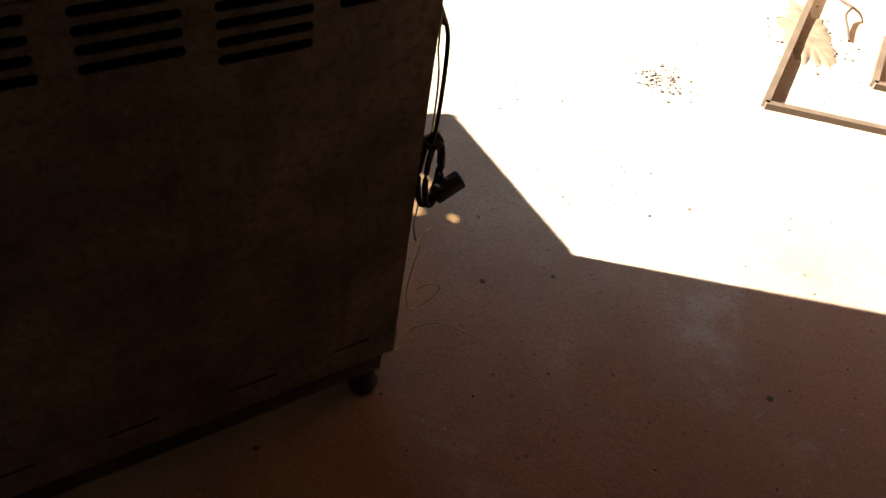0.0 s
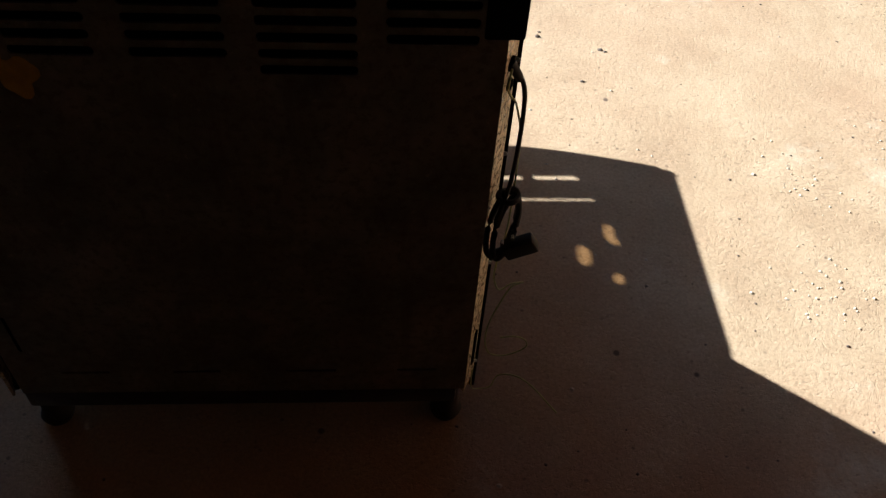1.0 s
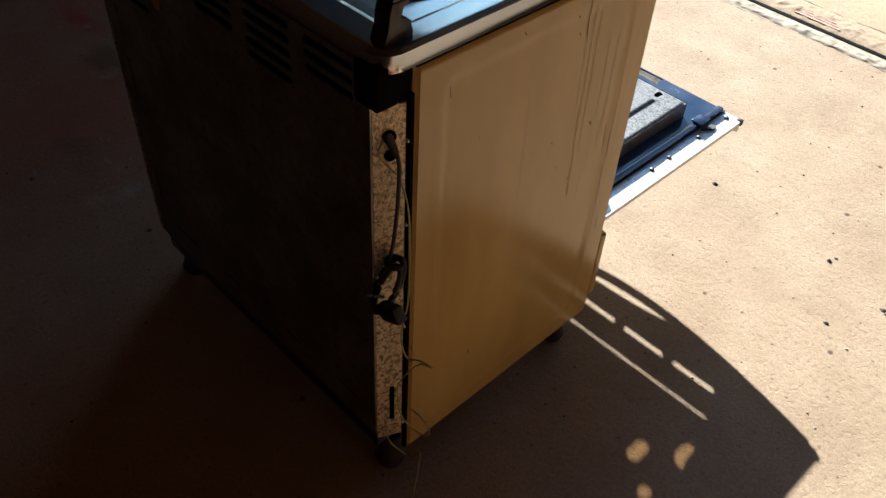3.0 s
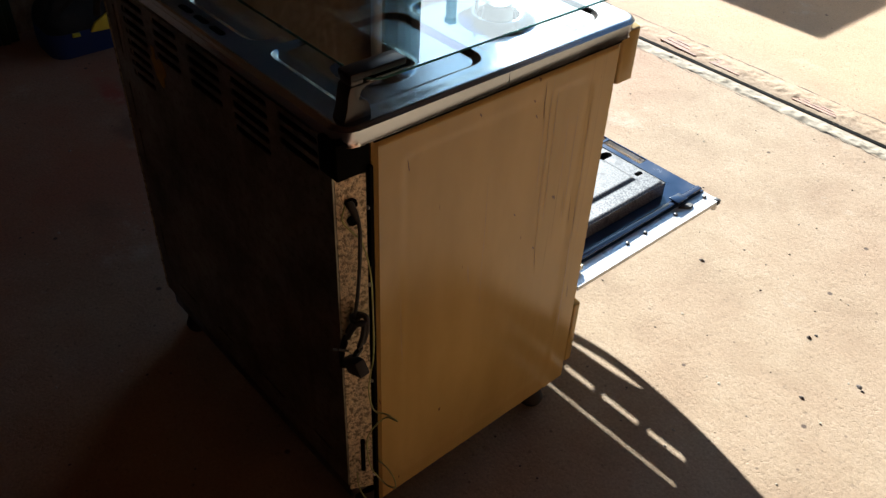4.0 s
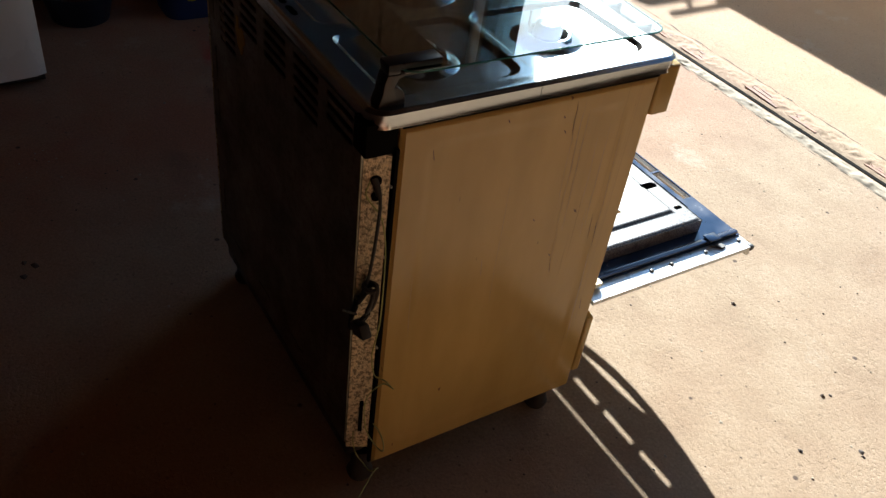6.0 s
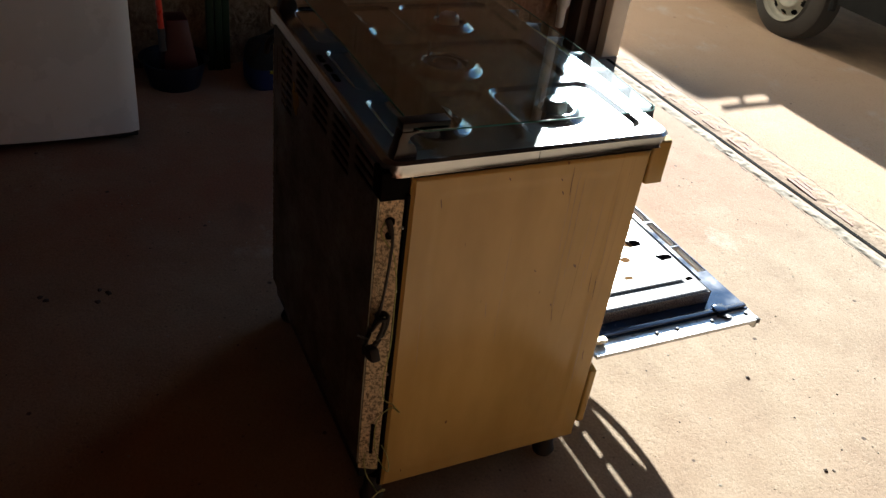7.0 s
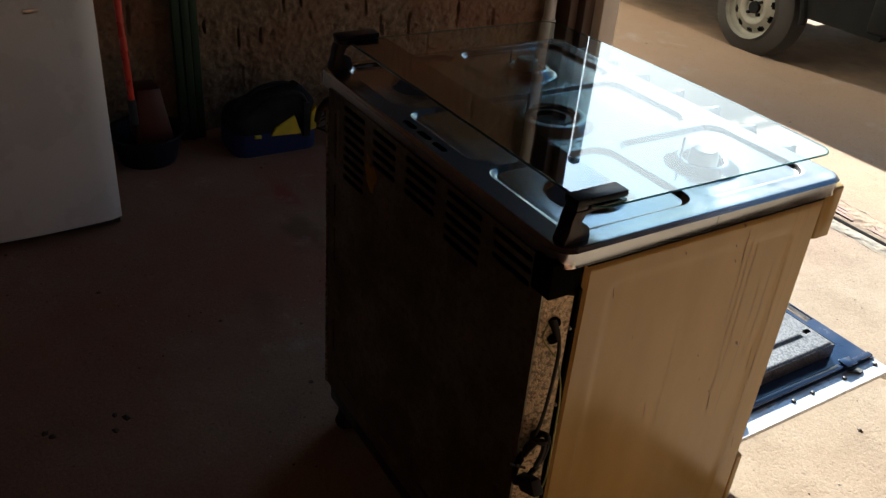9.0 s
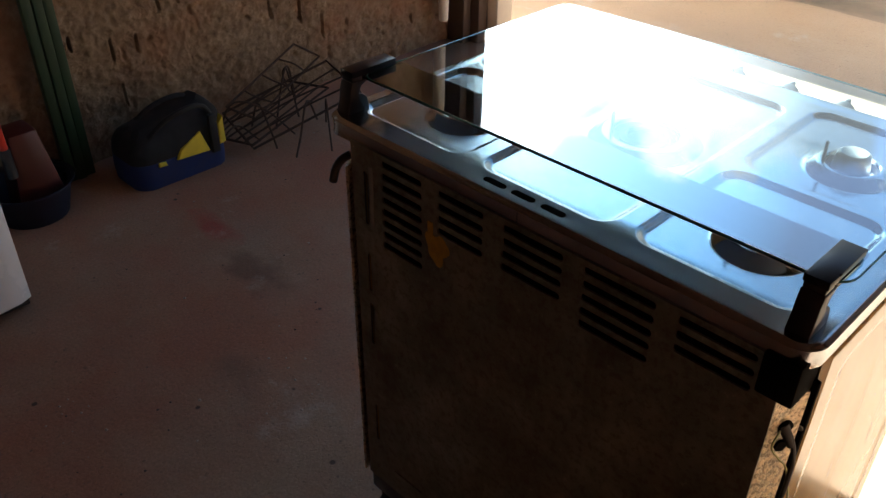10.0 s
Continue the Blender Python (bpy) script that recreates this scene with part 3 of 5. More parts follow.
def rough_wall_bm(y0, y1, z0, z1, x, thick):
    """The plastered side wall: a pitted, uneven face with short upright gouges, and a plain back."""
    rnd = random.Random(5)
    gouges = [(rnd.uniform(y0 + 2.5, y1), rnd.uniform(0.15, 1.6), rnd.uniform(0.02, 0.06), rnd.uniform(0.0025, 0.004)) for _ in range(70)]
    gouges += [(0.21, 0.36, 0.05, 0.004), (0.62, 0.50, 0.06, 0.004), (1.19, 0.33, 0.07, 0.004), (1.43, 0.36, 0.06, 0.004), (0.98, 0.45, 0.05, 0.004)]
    ys = [y0 + (-0.6 - y0) * i / 50 for i in range(50)] + [-0.6 + (y1 + 0.6) * i / 480 for i in range(481)]
    zs = [z0 + (1.25 - z0) * j / 230 for j in range(230)] + [1.25 + (z1 - 1.25) * j / 30 for j in range(31)]
    bm = bmesh.new()
    face = []
    for y in ys:
        near = [g for g in gouges if abs(y - g[0]) < g[3] * 1.8]
        col = []
        for z in zs:
            d = 0.012 * noise.noise((y * 5, z * 5, 1.7)) + 0.007 * noise.noise((y * 17, z * 17, 4.1)) + 0.006 * noise.noise((y * 48, z * 48, 9.3))
            pit = noise.noise((y * 31, z * 31, 22.0))
            if pit > 0.34:
                d -= 0.030 * (pit - 0.34)
            d += 0.0035 * noise.noise((y * 85, z * 85, 14.0))
            for gy, gz, gh, gw in near:
                if abs(z - gz) < gh:
                    d -= 0.018 * (1 - (abs(y - gy) / (gw * 1.8)) ** 2) * (1 - (abs(z - gz) / gh) ** 4)
            col.append(bm.verts.new((x + d, y, z)))
        face.append(col)
    for p, q in zip(face, face[1:]):
        for j in range(len(zs) - 1):
            bm.faces.new((p[j], q[j], q[j + 1], p[j + 1]))
    box_bm(x - thick, x - 0.05, y0, y1, z0, z1, bm=bm)
    return bm


structure("wall_left", rough_wall_bm(-3.0, 2.03, 0.0, 3.35, -2.46, 0.16), PLASTER, "rough unpainted plaster wall with upright gouges", "wall", True)
# walls out of view, added to close the room and limit its fill light
structure("wall_back", box_bm(-2.62, 2.45, -3.15, -3.0, 0, 3.35), DARK_WALL, "unseen dark back wall, added to cut fill light", "wall")
# out of view; added as a warm reflector and to narrow the sky
structure("wall_right", box_bm(2.45, 2.6, -3.15, 2.2, 0, 3.35), RED_WALL, "unseen red wall, added to bounce warm light into the shade", "wall")
structure("wall_front", box_bm(0.95, 2.45, 2.06, 2.2, 0, 2.62), DARK_WALL, "unseen wall beside the gate opening, dark inside to cut fill light", "wall")
structure("ceiling", box_bm(-2.62, 2.6, -3.15, 2.25, 3.35, 3.45), CEILING, "roof underside out of view, dark red-brown to cut bounced light", "ceiling")
structure("lintel", box_bm(-2.62, 2.45, 2.06, 2.2, 2.62, 3.35), CREAM_WALL, "cream painted beam over the gate opening", "beam")
# unseen street walls, added as pale reflectors for the shaded apron
structure("facade_wall_left", box_bm(-9.0, -2.625, 2.06, 2.21, 0, 5.6), CREAM_WALL, "unseen cream street wall, added to throw light on the apron", "wall")
structure("facade_wall_right", box_bm(2.605, 9.0, 2.06, 2.21, 0, 5.6), CREAM_WALL, "unseen cream street wall, added to throw light on the apron", "wall")
structure("facade_wall_upper", box_bm(-2.62, 2.60, 2.06, 2.21, 3.455, 5.6), CREAM_WALL, "unseen cream wall over the gate, added to throw light on the apron", "wall")
structure("facade_plaster", box_bm(0.955, 2.60, 2.203, 2.215, 0, 2.615), CREAM_WALL, "unseen cream facing of the front wall, added to throw light outside", "wall")


def pillar_bm():
    bm = bmesh.new()
    box_bm(-2.62, -2.262, 2.098, 2.200, 0.0, 1.15, 0.008, bm=bm)
    return bm


structure("gate_pillar", pillar_bm(), CREAM_WALL, "low cream painted pillar at the gate opening", "pillar", True)
post = thing("gate_post", "dark brown steel post beside the cream pillar", "post", kind="structure")
part("upright", box_bm(-2.62, -2.315, 2.035, 2.095, 0, 3.35, 0.004), BROWN_STEEL, post)
part("flange", box_bm(-2.46, -2.36, 1.985, 2.033, 0, 3.35, 0.003), BROWN_STEEL, post)


def gate_track():
    t = thing("gate_track", "dark gate slot between broken hollow bricks and pale mortar", "gate track", kind="structure")
    # the slot's inner shade is a flat black strip on the floor
    part("slot", holed_bm(-2.24, 3.6, 2.114, 2.132, [], 0.0016, lambda u, v, w: (u, v, 0.0006 + w)), HOLLOW, t, "flat black strip for the shade in the open slot", False)
    part("mortar_bed", uneven_strip(-2.24, 3.6, 2.050, 2.108, 0.6), MORTAR, t, "crumbling mortar along the slot")
    part("mortar_bed", uneven_strip(-2.24, 3.6, 2.140, 2.262, 0.55), FLOOR, t, "dusty mortar round the bricks")
    rnd = random.Random(8)
    x = -2.1
    ridged = bmesh.new()
    for k in range(5):
        box_bm(-0.5 + 0.05 * (k % 3), 0.5 - 0.04 * (k % 2), -0.5 + k * 0.2 + 0.004, -0.5 + (k + 1) * 0.2 - 0.004 - 0.03 * (k % 2), 0, 1 - 0.22 * (k % 2), 0.02, 1, ridged)
    base = finish("brick", ridged, BRICK)
    while x < 3.4:
        w = rnd.uniform(0.15, 0.24)
        if rnd.random() < 0.85:
            b = new("brick", base)
            b.parent = t
            b.location = (x + w / 2, 2.184 + rnd.uniform(-0.008, 0.008), 0.0015)
            b.scale = (w - rnd.uniform(0.01, 0.10), rnd.uniform(0.040, 0.090), rnd.uniform(0.002, 0.0052))
            b.rotation_euler = (rnd.uniform(-0.02, 0.02), rnd.uniform(-0.02, 0.02), rnd.uniform(-0.06, 0.06))
        x += w
    return t


def uneven_strip(x0, x1, y0, y1, rise=1.0):
    bm = bmesh.new()
    nx, ny = 1000, 16
    g = []
    for i in range(nx + 1):
        x = x0 + (x1 - x0) * i / nx
        row = []
        for j in range(ny + 1):
            k = j / ny
            y = y0 + (y1 - y0) * k + 0.010 * noise.noise((x * 9, k * 2, 3)) + 0.005 * noise.noise((x * 40, k * 3, 5))
            lift = 0.0 if j in (0, ny) else rise * 4 * k * (1 - k) * (0.007 + 0.009 * noise.noise((x * 13, y * 13, 7)) + 0.007 * noise.noise((x * 38, y * 38, 2)) + 0.004 * noise.noise((x * 95, y * 95, 6)))
            row.append(bm.verts.new((x, y, max(lift, 0.0) + 0.0005)))
        g.append(row)
    for i in range(nx):
        for j in range(ny):
            bm.faces.new((g[i][j], g[i + 1][j], g[i + 1][j + 1], g[i][j + 1]))
    return bm


gate_track()

# ---- the stove ----
W0, W1 = -0.751, -0.002      # cooktop, left and right
D0, D1 = 0.001, 0.573        # cooktop, back and front
TOP = 0.863
LID_FALL = 0.006           # the glass lid slopes down to the front
PRESS = 0.0014              # how far the border of a side panel stands proud


def smooth_step(a, b, v):
    k = min(1, max(0, (v - a) / (b - a)))
    return k * k * (3 - 2 * k)


def rect_distance(x, y, x0, x1, y0, y1, r):
    """Signed distance to a rounded rectangle: minus inside."""
    qx, qy = abs(x - (x0 + x1) / 2) - (x1 - x0) / 2 + r, abs(y - (y0 + y1) / 2) - (y1 - y0) / 2 + r
    return math.hypot(max(qx, 0), max(qy, 0)) + min(max(qx, qy), 0) - r


WELLS = [(-0.730, -0.515, 0.045, 0.283), (-0.730, -0.515, 0.296, 0.535), (-0.490, -0.277, 0.045, 0.510), (-0.252, -0.040, 0.045, 0.283), (-0.252, -0.040, 0.296, 0.535)]
# burner rings: centre, outer radius of the raised ring, radius of the opening
BURNERS = [(-0.378, 0.272, 0.080, 0.042), (-0.140, 0.392, 0.061, 0.029), (-0.135, 0.150, 0.061, 0.029), (-0.603, 0.148, 0.061, 0.029), (-0.600, 0.380, 0.061, 0.029)]


def cooktop_bm():
    """The pressed steel top: rolled rim, five wells with steep walls and a raised, open ring for each burner."""
    nx, ny = 400, 310
    bm = bmesh.new()
    g = []
    r = 0.030
    for i in range(nx + 1):
        row = []
        for j in range(ny + 1):
            u, v = i / nx, j / ny
            x, y = W0 + (W1 - W0) * u, D0 + (D1 - D0) * v
            d = rect_distance(x, y, W0, W1, D0, D1, r)
            if d > 0:
                cx = min(max(x, W0 + r), W1 - r)
                cy = min(max(y, D0 + r), D1 - r)
                k = r / max(1e-6, math.hypot(x - cx, y - cy))
                x, y, d = cx + (x - cx) * k, cy + (y - cy) * k, 0.0
            z = TOP - 0.005 * (1 - smooth_step(0.0, 0.008, -d)) ** 2 - 0.0008 * smooth_step(0.010, 0.030, -d)
            for w in WELLS:
                z -= 0.0065 * smooth_step(0.0, 0.011, -rect_distance(x, y, *w, 0.032))
            for bx, by, outer, hole in BURNERS:
                far = math.hypot(x - bx, y - by)
                z += 0.0125 * (1 - smooth_step(outer - 0.022, outer, far)) - 0.018 * (1 - smooth_step(hole, hole + 0.006, far))
            row.append(bm.verts.new((x, y, z)))
        g.append(row)
    for i in range(nx):
        for j in range(ny):
            bm.faces.new((g[i][j], g[i + 1][j], g[i + 1][j + 1], g[i][j + 1]))
    rim = [g[i][0] for i in range(nx + 1)] + [g[nx][j] for j in range(1, ny + 1)] + [g[i][ny] for i in range(nx - 1, -1, -1)] + [g[0][j] for j in range(ny - 1, 0, -1)]
    prev = rim
    for drop, inset in ((0.0008, -0.0012), (0.0035, -0.0015), (0.012, -0.0015), (0.0205, -0.0015), (0.0225, -0.0010), (0.0240, 0.0008), (0.0242, 0.006)):
        cur = []
        for vtx in rim:
            c = Vector(((W0 + W1) / 2, (D0 + D1) / 2, 0))
            o = (vtx.co - c)
            cur.append(bm.verts.new((vtx.co.x - math.copysign(inset, o.x), vtx.co.y - math.copysign(inset, o.y), TOP - 0.010 - drop + 0.006)))
        for a in range(len(rim)):
            b = (a + 1) % len(rim)
            try:
                bm.faces.new((prev[a], cur[a], cur[b], prev[b]))
            except ValueError:
                pass
        prev = cur
    bmesh.ops.remove_doubles(bm, verts=bm.verts, dist=1e-5)
    bmesh.ops.recalc_face_normals(bm, faces=bm.faces)
    return bm


def pressed_side_bm(x, sign, y0, y1, z0, z1):
    """A side panel with a shallow pressed border and turned edges."""
    ny, nz = 150, 200
    bm = bmesh.new()
    g = []
    for i in range(ny + 1):
        y = y0 + (y1 - y0) * i / ny
        row = []
        for j in range(nz + 1):
            z = z0 + (z1 - z0) * j / nz
            d = rect_distance(y, z, y0, y1, z0, z1, 0.008)
            e = rect_distance(y, z, y0 + 0.05, y1 - 0.06, z0 + 0.045 + 0.02 * (y - y0), z1 - 0.040, 0.02)
            h = -0.006 * (1 - smooth_step(0.0, 0.007, -d)) + PRESS * smooth_step(-0.009, 0.009, e)
            row.append(bm.verts.new((x + sign * h, y, z)))
        g.append(row)
    for i in range(ny):
        for j in range(nz):
            bm.faces.new((g[i][j], g[i + 1][j], g[i + 1][j + 1], g[i][j + 1]))
    box_bm(min(x - sign * 0.005, x - sign * 0.016), max(x - sign * 0.005, x - sign * 0.016), y0, y1, z0, z1, bm=bm)
    bmesh.ops.recalc_face_normals(bm, faces=bm.faces)
    return bm


RUNS = [(0.366, 0.818, 0.755, 0.0022, 1), (0.371, 0.78, 0.62, 0.0016, 0), (0.383, 0.82, 0.55, 0.0024, 0), (0.389, 0.56, 0.45, 0.0018, 0), (0.390, 0.49, 0.455, 0.0022, 1), (0.396, 0.80, 0.55, 0.0022, 0),
        (0.450, 0.76, 0.54, 0.0018, 0), (0.480, 0.75, 0.53, 0.0022, 0), (0.481, 0.545, 0.49, 0.0020, 1), (0.483, 0.49, 0.24, 0.0032, 0), (0.466, 0.57, 0.51, 0.0016, 1), (0.420, 0.592, 0.582, 0.0030, 1), (0.498, 0.35, 0.32, 0.0026, 1), (0.344, 0.796, 0.790, 0.0040, 1), (0.352, 0.768, 0.760, 0.0030, 1), (0.446, 0.60, 0.52, 0.0014, 0),
        (0.107, 0.787, 0.766, 0.0022, 1), (0.233, 0.540, 0.498, 0.0020, 0), (0.096, 0.550, 0.405, 0.0018, 0), (0.327, 0.596, 0.590, 0.0034, 1), (0.383, 0.502, 0.494, 0.0034, 1), (0.417, 0.593, 0.585, 0.0040, 1), (0.234, 0.812, 0.805, 0.0034, 1), (0.429, 0.740, 0.600, 0.0018, 0), (0.262, 0.700, 0.420, 0.0012, 0)]


def grease_run_bm(y, top, low, wide, seed):
    """A thin dribble down the side panel, lying on its pressed face."""
    rnd = random.Random(seed)
    bm = bmesh.new()
    n = max(6, int((top - low) / 0.008))
    pairs = []
    for i in range(n + 1):
        k = i / n
        z = top + (low - top) * k
        w = wide / 2.6 * (0.12 + 0.88 * min(1, 5 * k, 6 * (1 - k) + 0.25)) * rnd.uniform(0.6, 1.25)
        c = y + 0.0016 * noise.noise((0, z * 14, seed * 3.1)) + 0.004 * (k - 0.5)
        x = -0.00270 + PRESS * smooth_step(-0.009, 0.009, rect_distance(c, z, 0.10, 0.473, 0.122 + 0.02 * (c - 0.05), 0.791, 0.02))
        pairs.append((bm.verts.new((x, c - w, z)), bm.verts.new((x, c + w, z))))
    for p, q in zip(pairs, pairs[1:]):
        bm.faces.new((p[0], q[0], q[1], p[1]))
    return bm


def vent_holes():
    holes = []
    for x0, x1, top, rows in ((-0.625, -0.543, 0.826, 8), (-0.512, -0.430, 0.826, 4), (-0.397, -0.302, 0.826, 4), (-0.272, -0.174, 0.826, 5), (-0.146, -0.054, 0.826, 3)):
        for k in range(rows):
            z = top - 0.0193 * k
            holes.append((x0, x1, z - 0.0055, z + 0.0055))
    for z0, z1 in ((0.71, 0.80), (0.585, 0.655), (0.475, 0.56), (0.25, 0.335)):
        holes.append((-0.664, -0.657, z0, z1))
    for x0, x1 in ((-0.62, -0.55), (-0.46, -0.39), (-0.295, -0.22), (-0.13, -0.07)):
        holes.append((x0, x1, 0.197, 0.202))
    return holes


def stove():
    s = thing("gas_stove", "cream and steel gas stove, glass lid shut, oven door open", "stove")
    side = part("side_panel", pressed_side_bm(-0.003, 1, 0.050, 0.533, 0.077, 0.8335), CREAM, s, "cream enamel side panel with brown runs")
    for i, (y, top, low, wide, dark) in enumerate(RUNS):
        part("grease_run", grease_run_bm(y, top, low, wide, i), DRIED if dark else DRIBBLE, side, "dark dried drip" if dark else "thin brown dribble")
    # shadow line under the overhanging rim, made as a black strip
    part("rim_shade_strip", box_bm(-0.012, -0.0032, 0.052, 0.531, 0.8315, 0.8375), HOLLOW, s, "black strip for the shade under the cooktop rim", False)
    part("side_panel", pressed_side_bm(-0.736, -1, 0.050, 0.533, 0.077, 0.8335), CREAM, s)
    back = part("back_panel", holed_bm(-0.690, -0.025, 0.145, 0.840, vent_holes(), 0.003, lambda u, v, w: (u, w, v), 0.0045), BACK, s, "dull zinc back sheet with vent slots", False)
    part("sticker", sticker_bm(), STICKER, back, "worn yellow fruit-shaped sticker")
    part("paper_label", box_bm(-0.651, -0.643, -0.0012, -0.0002, 0.712, 0.812), PAPER, back, "narrow grimy paper label")
    # the shade inside the stove is put into this box's colour
    part("body", box_bm(-0.69, -0.045, 0.03, 0.515, 0.10, 0.838), HOLLOW, s, "near-black inner body for the shade behind the vents", False)
    for x in (-0.028, -0.708):
        k = 1 if x > -0.4 else -1
        part("corner_strip", slab_bm([(x + 0.003 * k, 0.004), (x + 0.0205 * k, 0.0400), (x + 0.0165 * k, 0.042), (x - 0.001 * k, 0.006)][::k], 0.130, 0.788), GALV, s, "bright mottled galvanised corner strip", False)
        part("corner_flange", box_bm(min(x + 0.018 * k, x + 0.026 * k), max(x + 0.018 * k, x + 0.026 * k), 0.0425, 0.0495, 0.085, 0.80, 0.002), HOLLOW, s, "black folded edge")
        part("hinge_box", box_bm(min(x - 0.022 * k, x + 0.019 * k), max(x - 0.022 * k, x + 0.019 * k), -0.0025 if k > 0 else 0.03, 0.049, 0.789, 0.843, 0.003), HOLLOW, s, "black sheet hinge housing")
        # holes and slots are solid black pieces, their shade put into the colour
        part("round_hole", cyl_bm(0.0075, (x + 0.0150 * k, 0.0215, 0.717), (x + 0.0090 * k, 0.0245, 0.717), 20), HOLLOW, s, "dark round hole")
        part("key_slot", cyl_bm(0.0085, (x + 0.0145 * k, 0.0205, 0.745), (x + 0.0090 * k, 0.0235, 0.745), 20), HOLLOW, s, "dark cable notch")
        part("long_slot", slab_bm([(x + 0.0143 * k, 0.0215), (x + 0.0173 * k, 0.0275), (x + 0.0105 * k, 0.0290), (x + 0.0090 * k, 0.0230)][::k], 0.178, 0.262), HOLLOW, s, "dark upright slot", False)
        for z in (0.735, 0.60, 0.40, 0.16):
            part("screw", cyl_bm(0.003, (x + 0.022 * k, 0.0425, z), (x + 0.022 * k, 0.0405, z), 10), ALU, s, "small bright screw")
    part("base_rail", box_bm(-0.70, -0.035, 0.012, 0.050, 0.085, 0.144, 0.004), BLACK, s, "black base rail")
    part("base_rail", box_bm(-0.73, -0.018, 0.06, 0.53, 0.075, 0.10, 0.004), BLACK, s, "black base tray")
    for x, y in ((-0.045, 0.05), (-0.045, 0.49), (-0.690, 0.05), (-0.690, 0.49)):
        part("foot", lathe_bm([(0.0, 0.0), (0.024, 0.0), (0.027, 0.010), (0.020, 0.030), (0.018, 0.080), (0.0, 0.080)], (x, y, 0.0), 20), RUBBER, s, "black plastic foot")
    # front
    part("front_frame", holed_bm(-0.735, -0.017, 0.28, 0.76, [(-0.66, -0.09, 0.33, 0.72)], 0.012, lambda u, v, w: (u, 0.516 + w, v)), BLACK, s, "black oven front frame", False)
    part("oven_liner", box_bm(-0.66, -0.09, 0.515, 0.519, 0.33, 0.72), ENAMEL, s, "dark enamelled oven mouth", False)
    part("control_panel", slab_bm(rounded_outline(-0.752, -0.004, 0.536, 0.578, 0.006, 4, 0.028), 0.757, 0.846, 0.004), CREAM, s, "bowed cream control panel")
    for i in range(7):
        x = -0.715 + i * 0.0935
        k = 2 * (x + 0.752) / 0.748 - 1
        y = 0.579 + 0.028 * (1 - k * k)
        knob = part("knob", lathe_bm([(0.0, 0.036), (0.016, 0.036), (0.020, 0.032), (0.022, 0.004), (0.024, 0.0)], (x, y, 0.823), 24, axis="y"), BLACK, s, "round black gas knob")
        part("grip", box_bm(x - 0.004, x + 0.004, y + 0.032, y + 0.046, 0.803, 0.843, 0.002), BLACK, knob)
    part("drawer", slab_bm(rounded_outline(-0.745, -0.006, 0.536, 0.556, 0.005, 4, 0.018), 0.118, 0.272, 0.004), CREAM, s, "bowed cream drawer front below the oven")
    # top
    top = part("cooktop", cooktop_bm(), STEEL, s, "pressed stainless steel cooktop with shallow wells")
    # black slabs give the shade inside the steam slots
    for x in (-0.437, -0.390, -0.343):
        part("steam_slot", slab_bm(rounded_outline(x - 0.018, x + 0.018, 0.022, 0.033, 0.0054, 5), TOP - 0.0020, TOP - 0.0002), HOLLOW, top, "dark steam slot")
    for bx, by, outer, hole in BURNERS:
        z = TOP - 0.012
        b = part("burner_cup", lathe_bm([(0.0, z + 0.0010), (hole * 0.8, z + 0.0015), (hole + 0.001, z + 0.004), (hole + 0.003, z + 0.012)], (bx, by, 0), 40), IRON, top, "sooty open burner cup")
        if outer < 0.07:
            part("burner_head", lathe_bm([(0.024, z), (0.024, z + 0.014), (0.021, z + 0.030), (0.017, z + 0.033), (0.0, z + 0.032)], (bx, by, 0), 32), BURNER, b, "bare grey burner head with no cap")
        else:
            part("burner_head", lathe_bm([(0.036, z), (0.035, z + 0.012), (0.026, z + 0.014), (0.025, z + 0.006), (0.0, z + 0.005)], (bx, by, 0), 32), IRON, b, "sooty triple burner head with no cap")
        part("igniter", cyl_bm(0.0024, (bx - outer * 0.52, by - outer * 0.25, z), (bx - outer * 0.52, by - outer * 0.25, TOP + 0.030), 8), IRON, b, "thin igniter pin")
    # lid
    pane = bmesh.new()
    pane.faces.new([pane.verts.new((x, y, 0.9140 - LID_FALL * (y - 0.052))) for x, y in rounded_outline(-0.725, -0.010, 0.052, 0.528, 0.026, 6, 0.012)])
    lid = part("glass_lid", pane, GLASS, s, "flat clear glass lid with a black band")
    lid.visible_shadow = False
    band, lining = slab_bm(rounded_outline(-0.724, -0.019, 0.0525, 0.132, 0.006, 4), 0.9090, 0.9110), slab_bm(rounded_outline(-0.723, -0.020, 0.0535, 0.131, 0.006, 4), 0.9080, 0.9088)
    for vtx in [*band.verts, *lining.verts]:
        vtx.co.z -= LID_FALL * (vtx.co.y - 0.052)
    part("band", band, BLACK_PAINT, lid, "black painted band along the back")
    # unseen reflector that sends sky light back onto the steel below
    part("band_reflector", lining, SILVER, lid, "silvery reflector added under the band to brighten the steel")
    edge = [(x, y, 0.9122 - LID_FALL * (y - 0.052)) for x, y in rounded_outline(-0.725, -0.010, 0.052, 0.528, 0.026, 6, 0.012)]
    part("glass_edge", tube_bm(edge, 0.0014, 6, closed=True), GLASS_EDGE, lid, "green polished glass edge")
    for x in (-0.032, -0.728):
        h = part("lid_hinge", hinge_post_bm(x), BLACK, s, "black plastic lid hinge")
        part("cap", box_bm(x - 0.0135, x + 0.0135, 0.030, 0.114, 0.9150, 0.9245, 0.0015), GLOSS_BLACK, h, "glossy black cap")
    return s


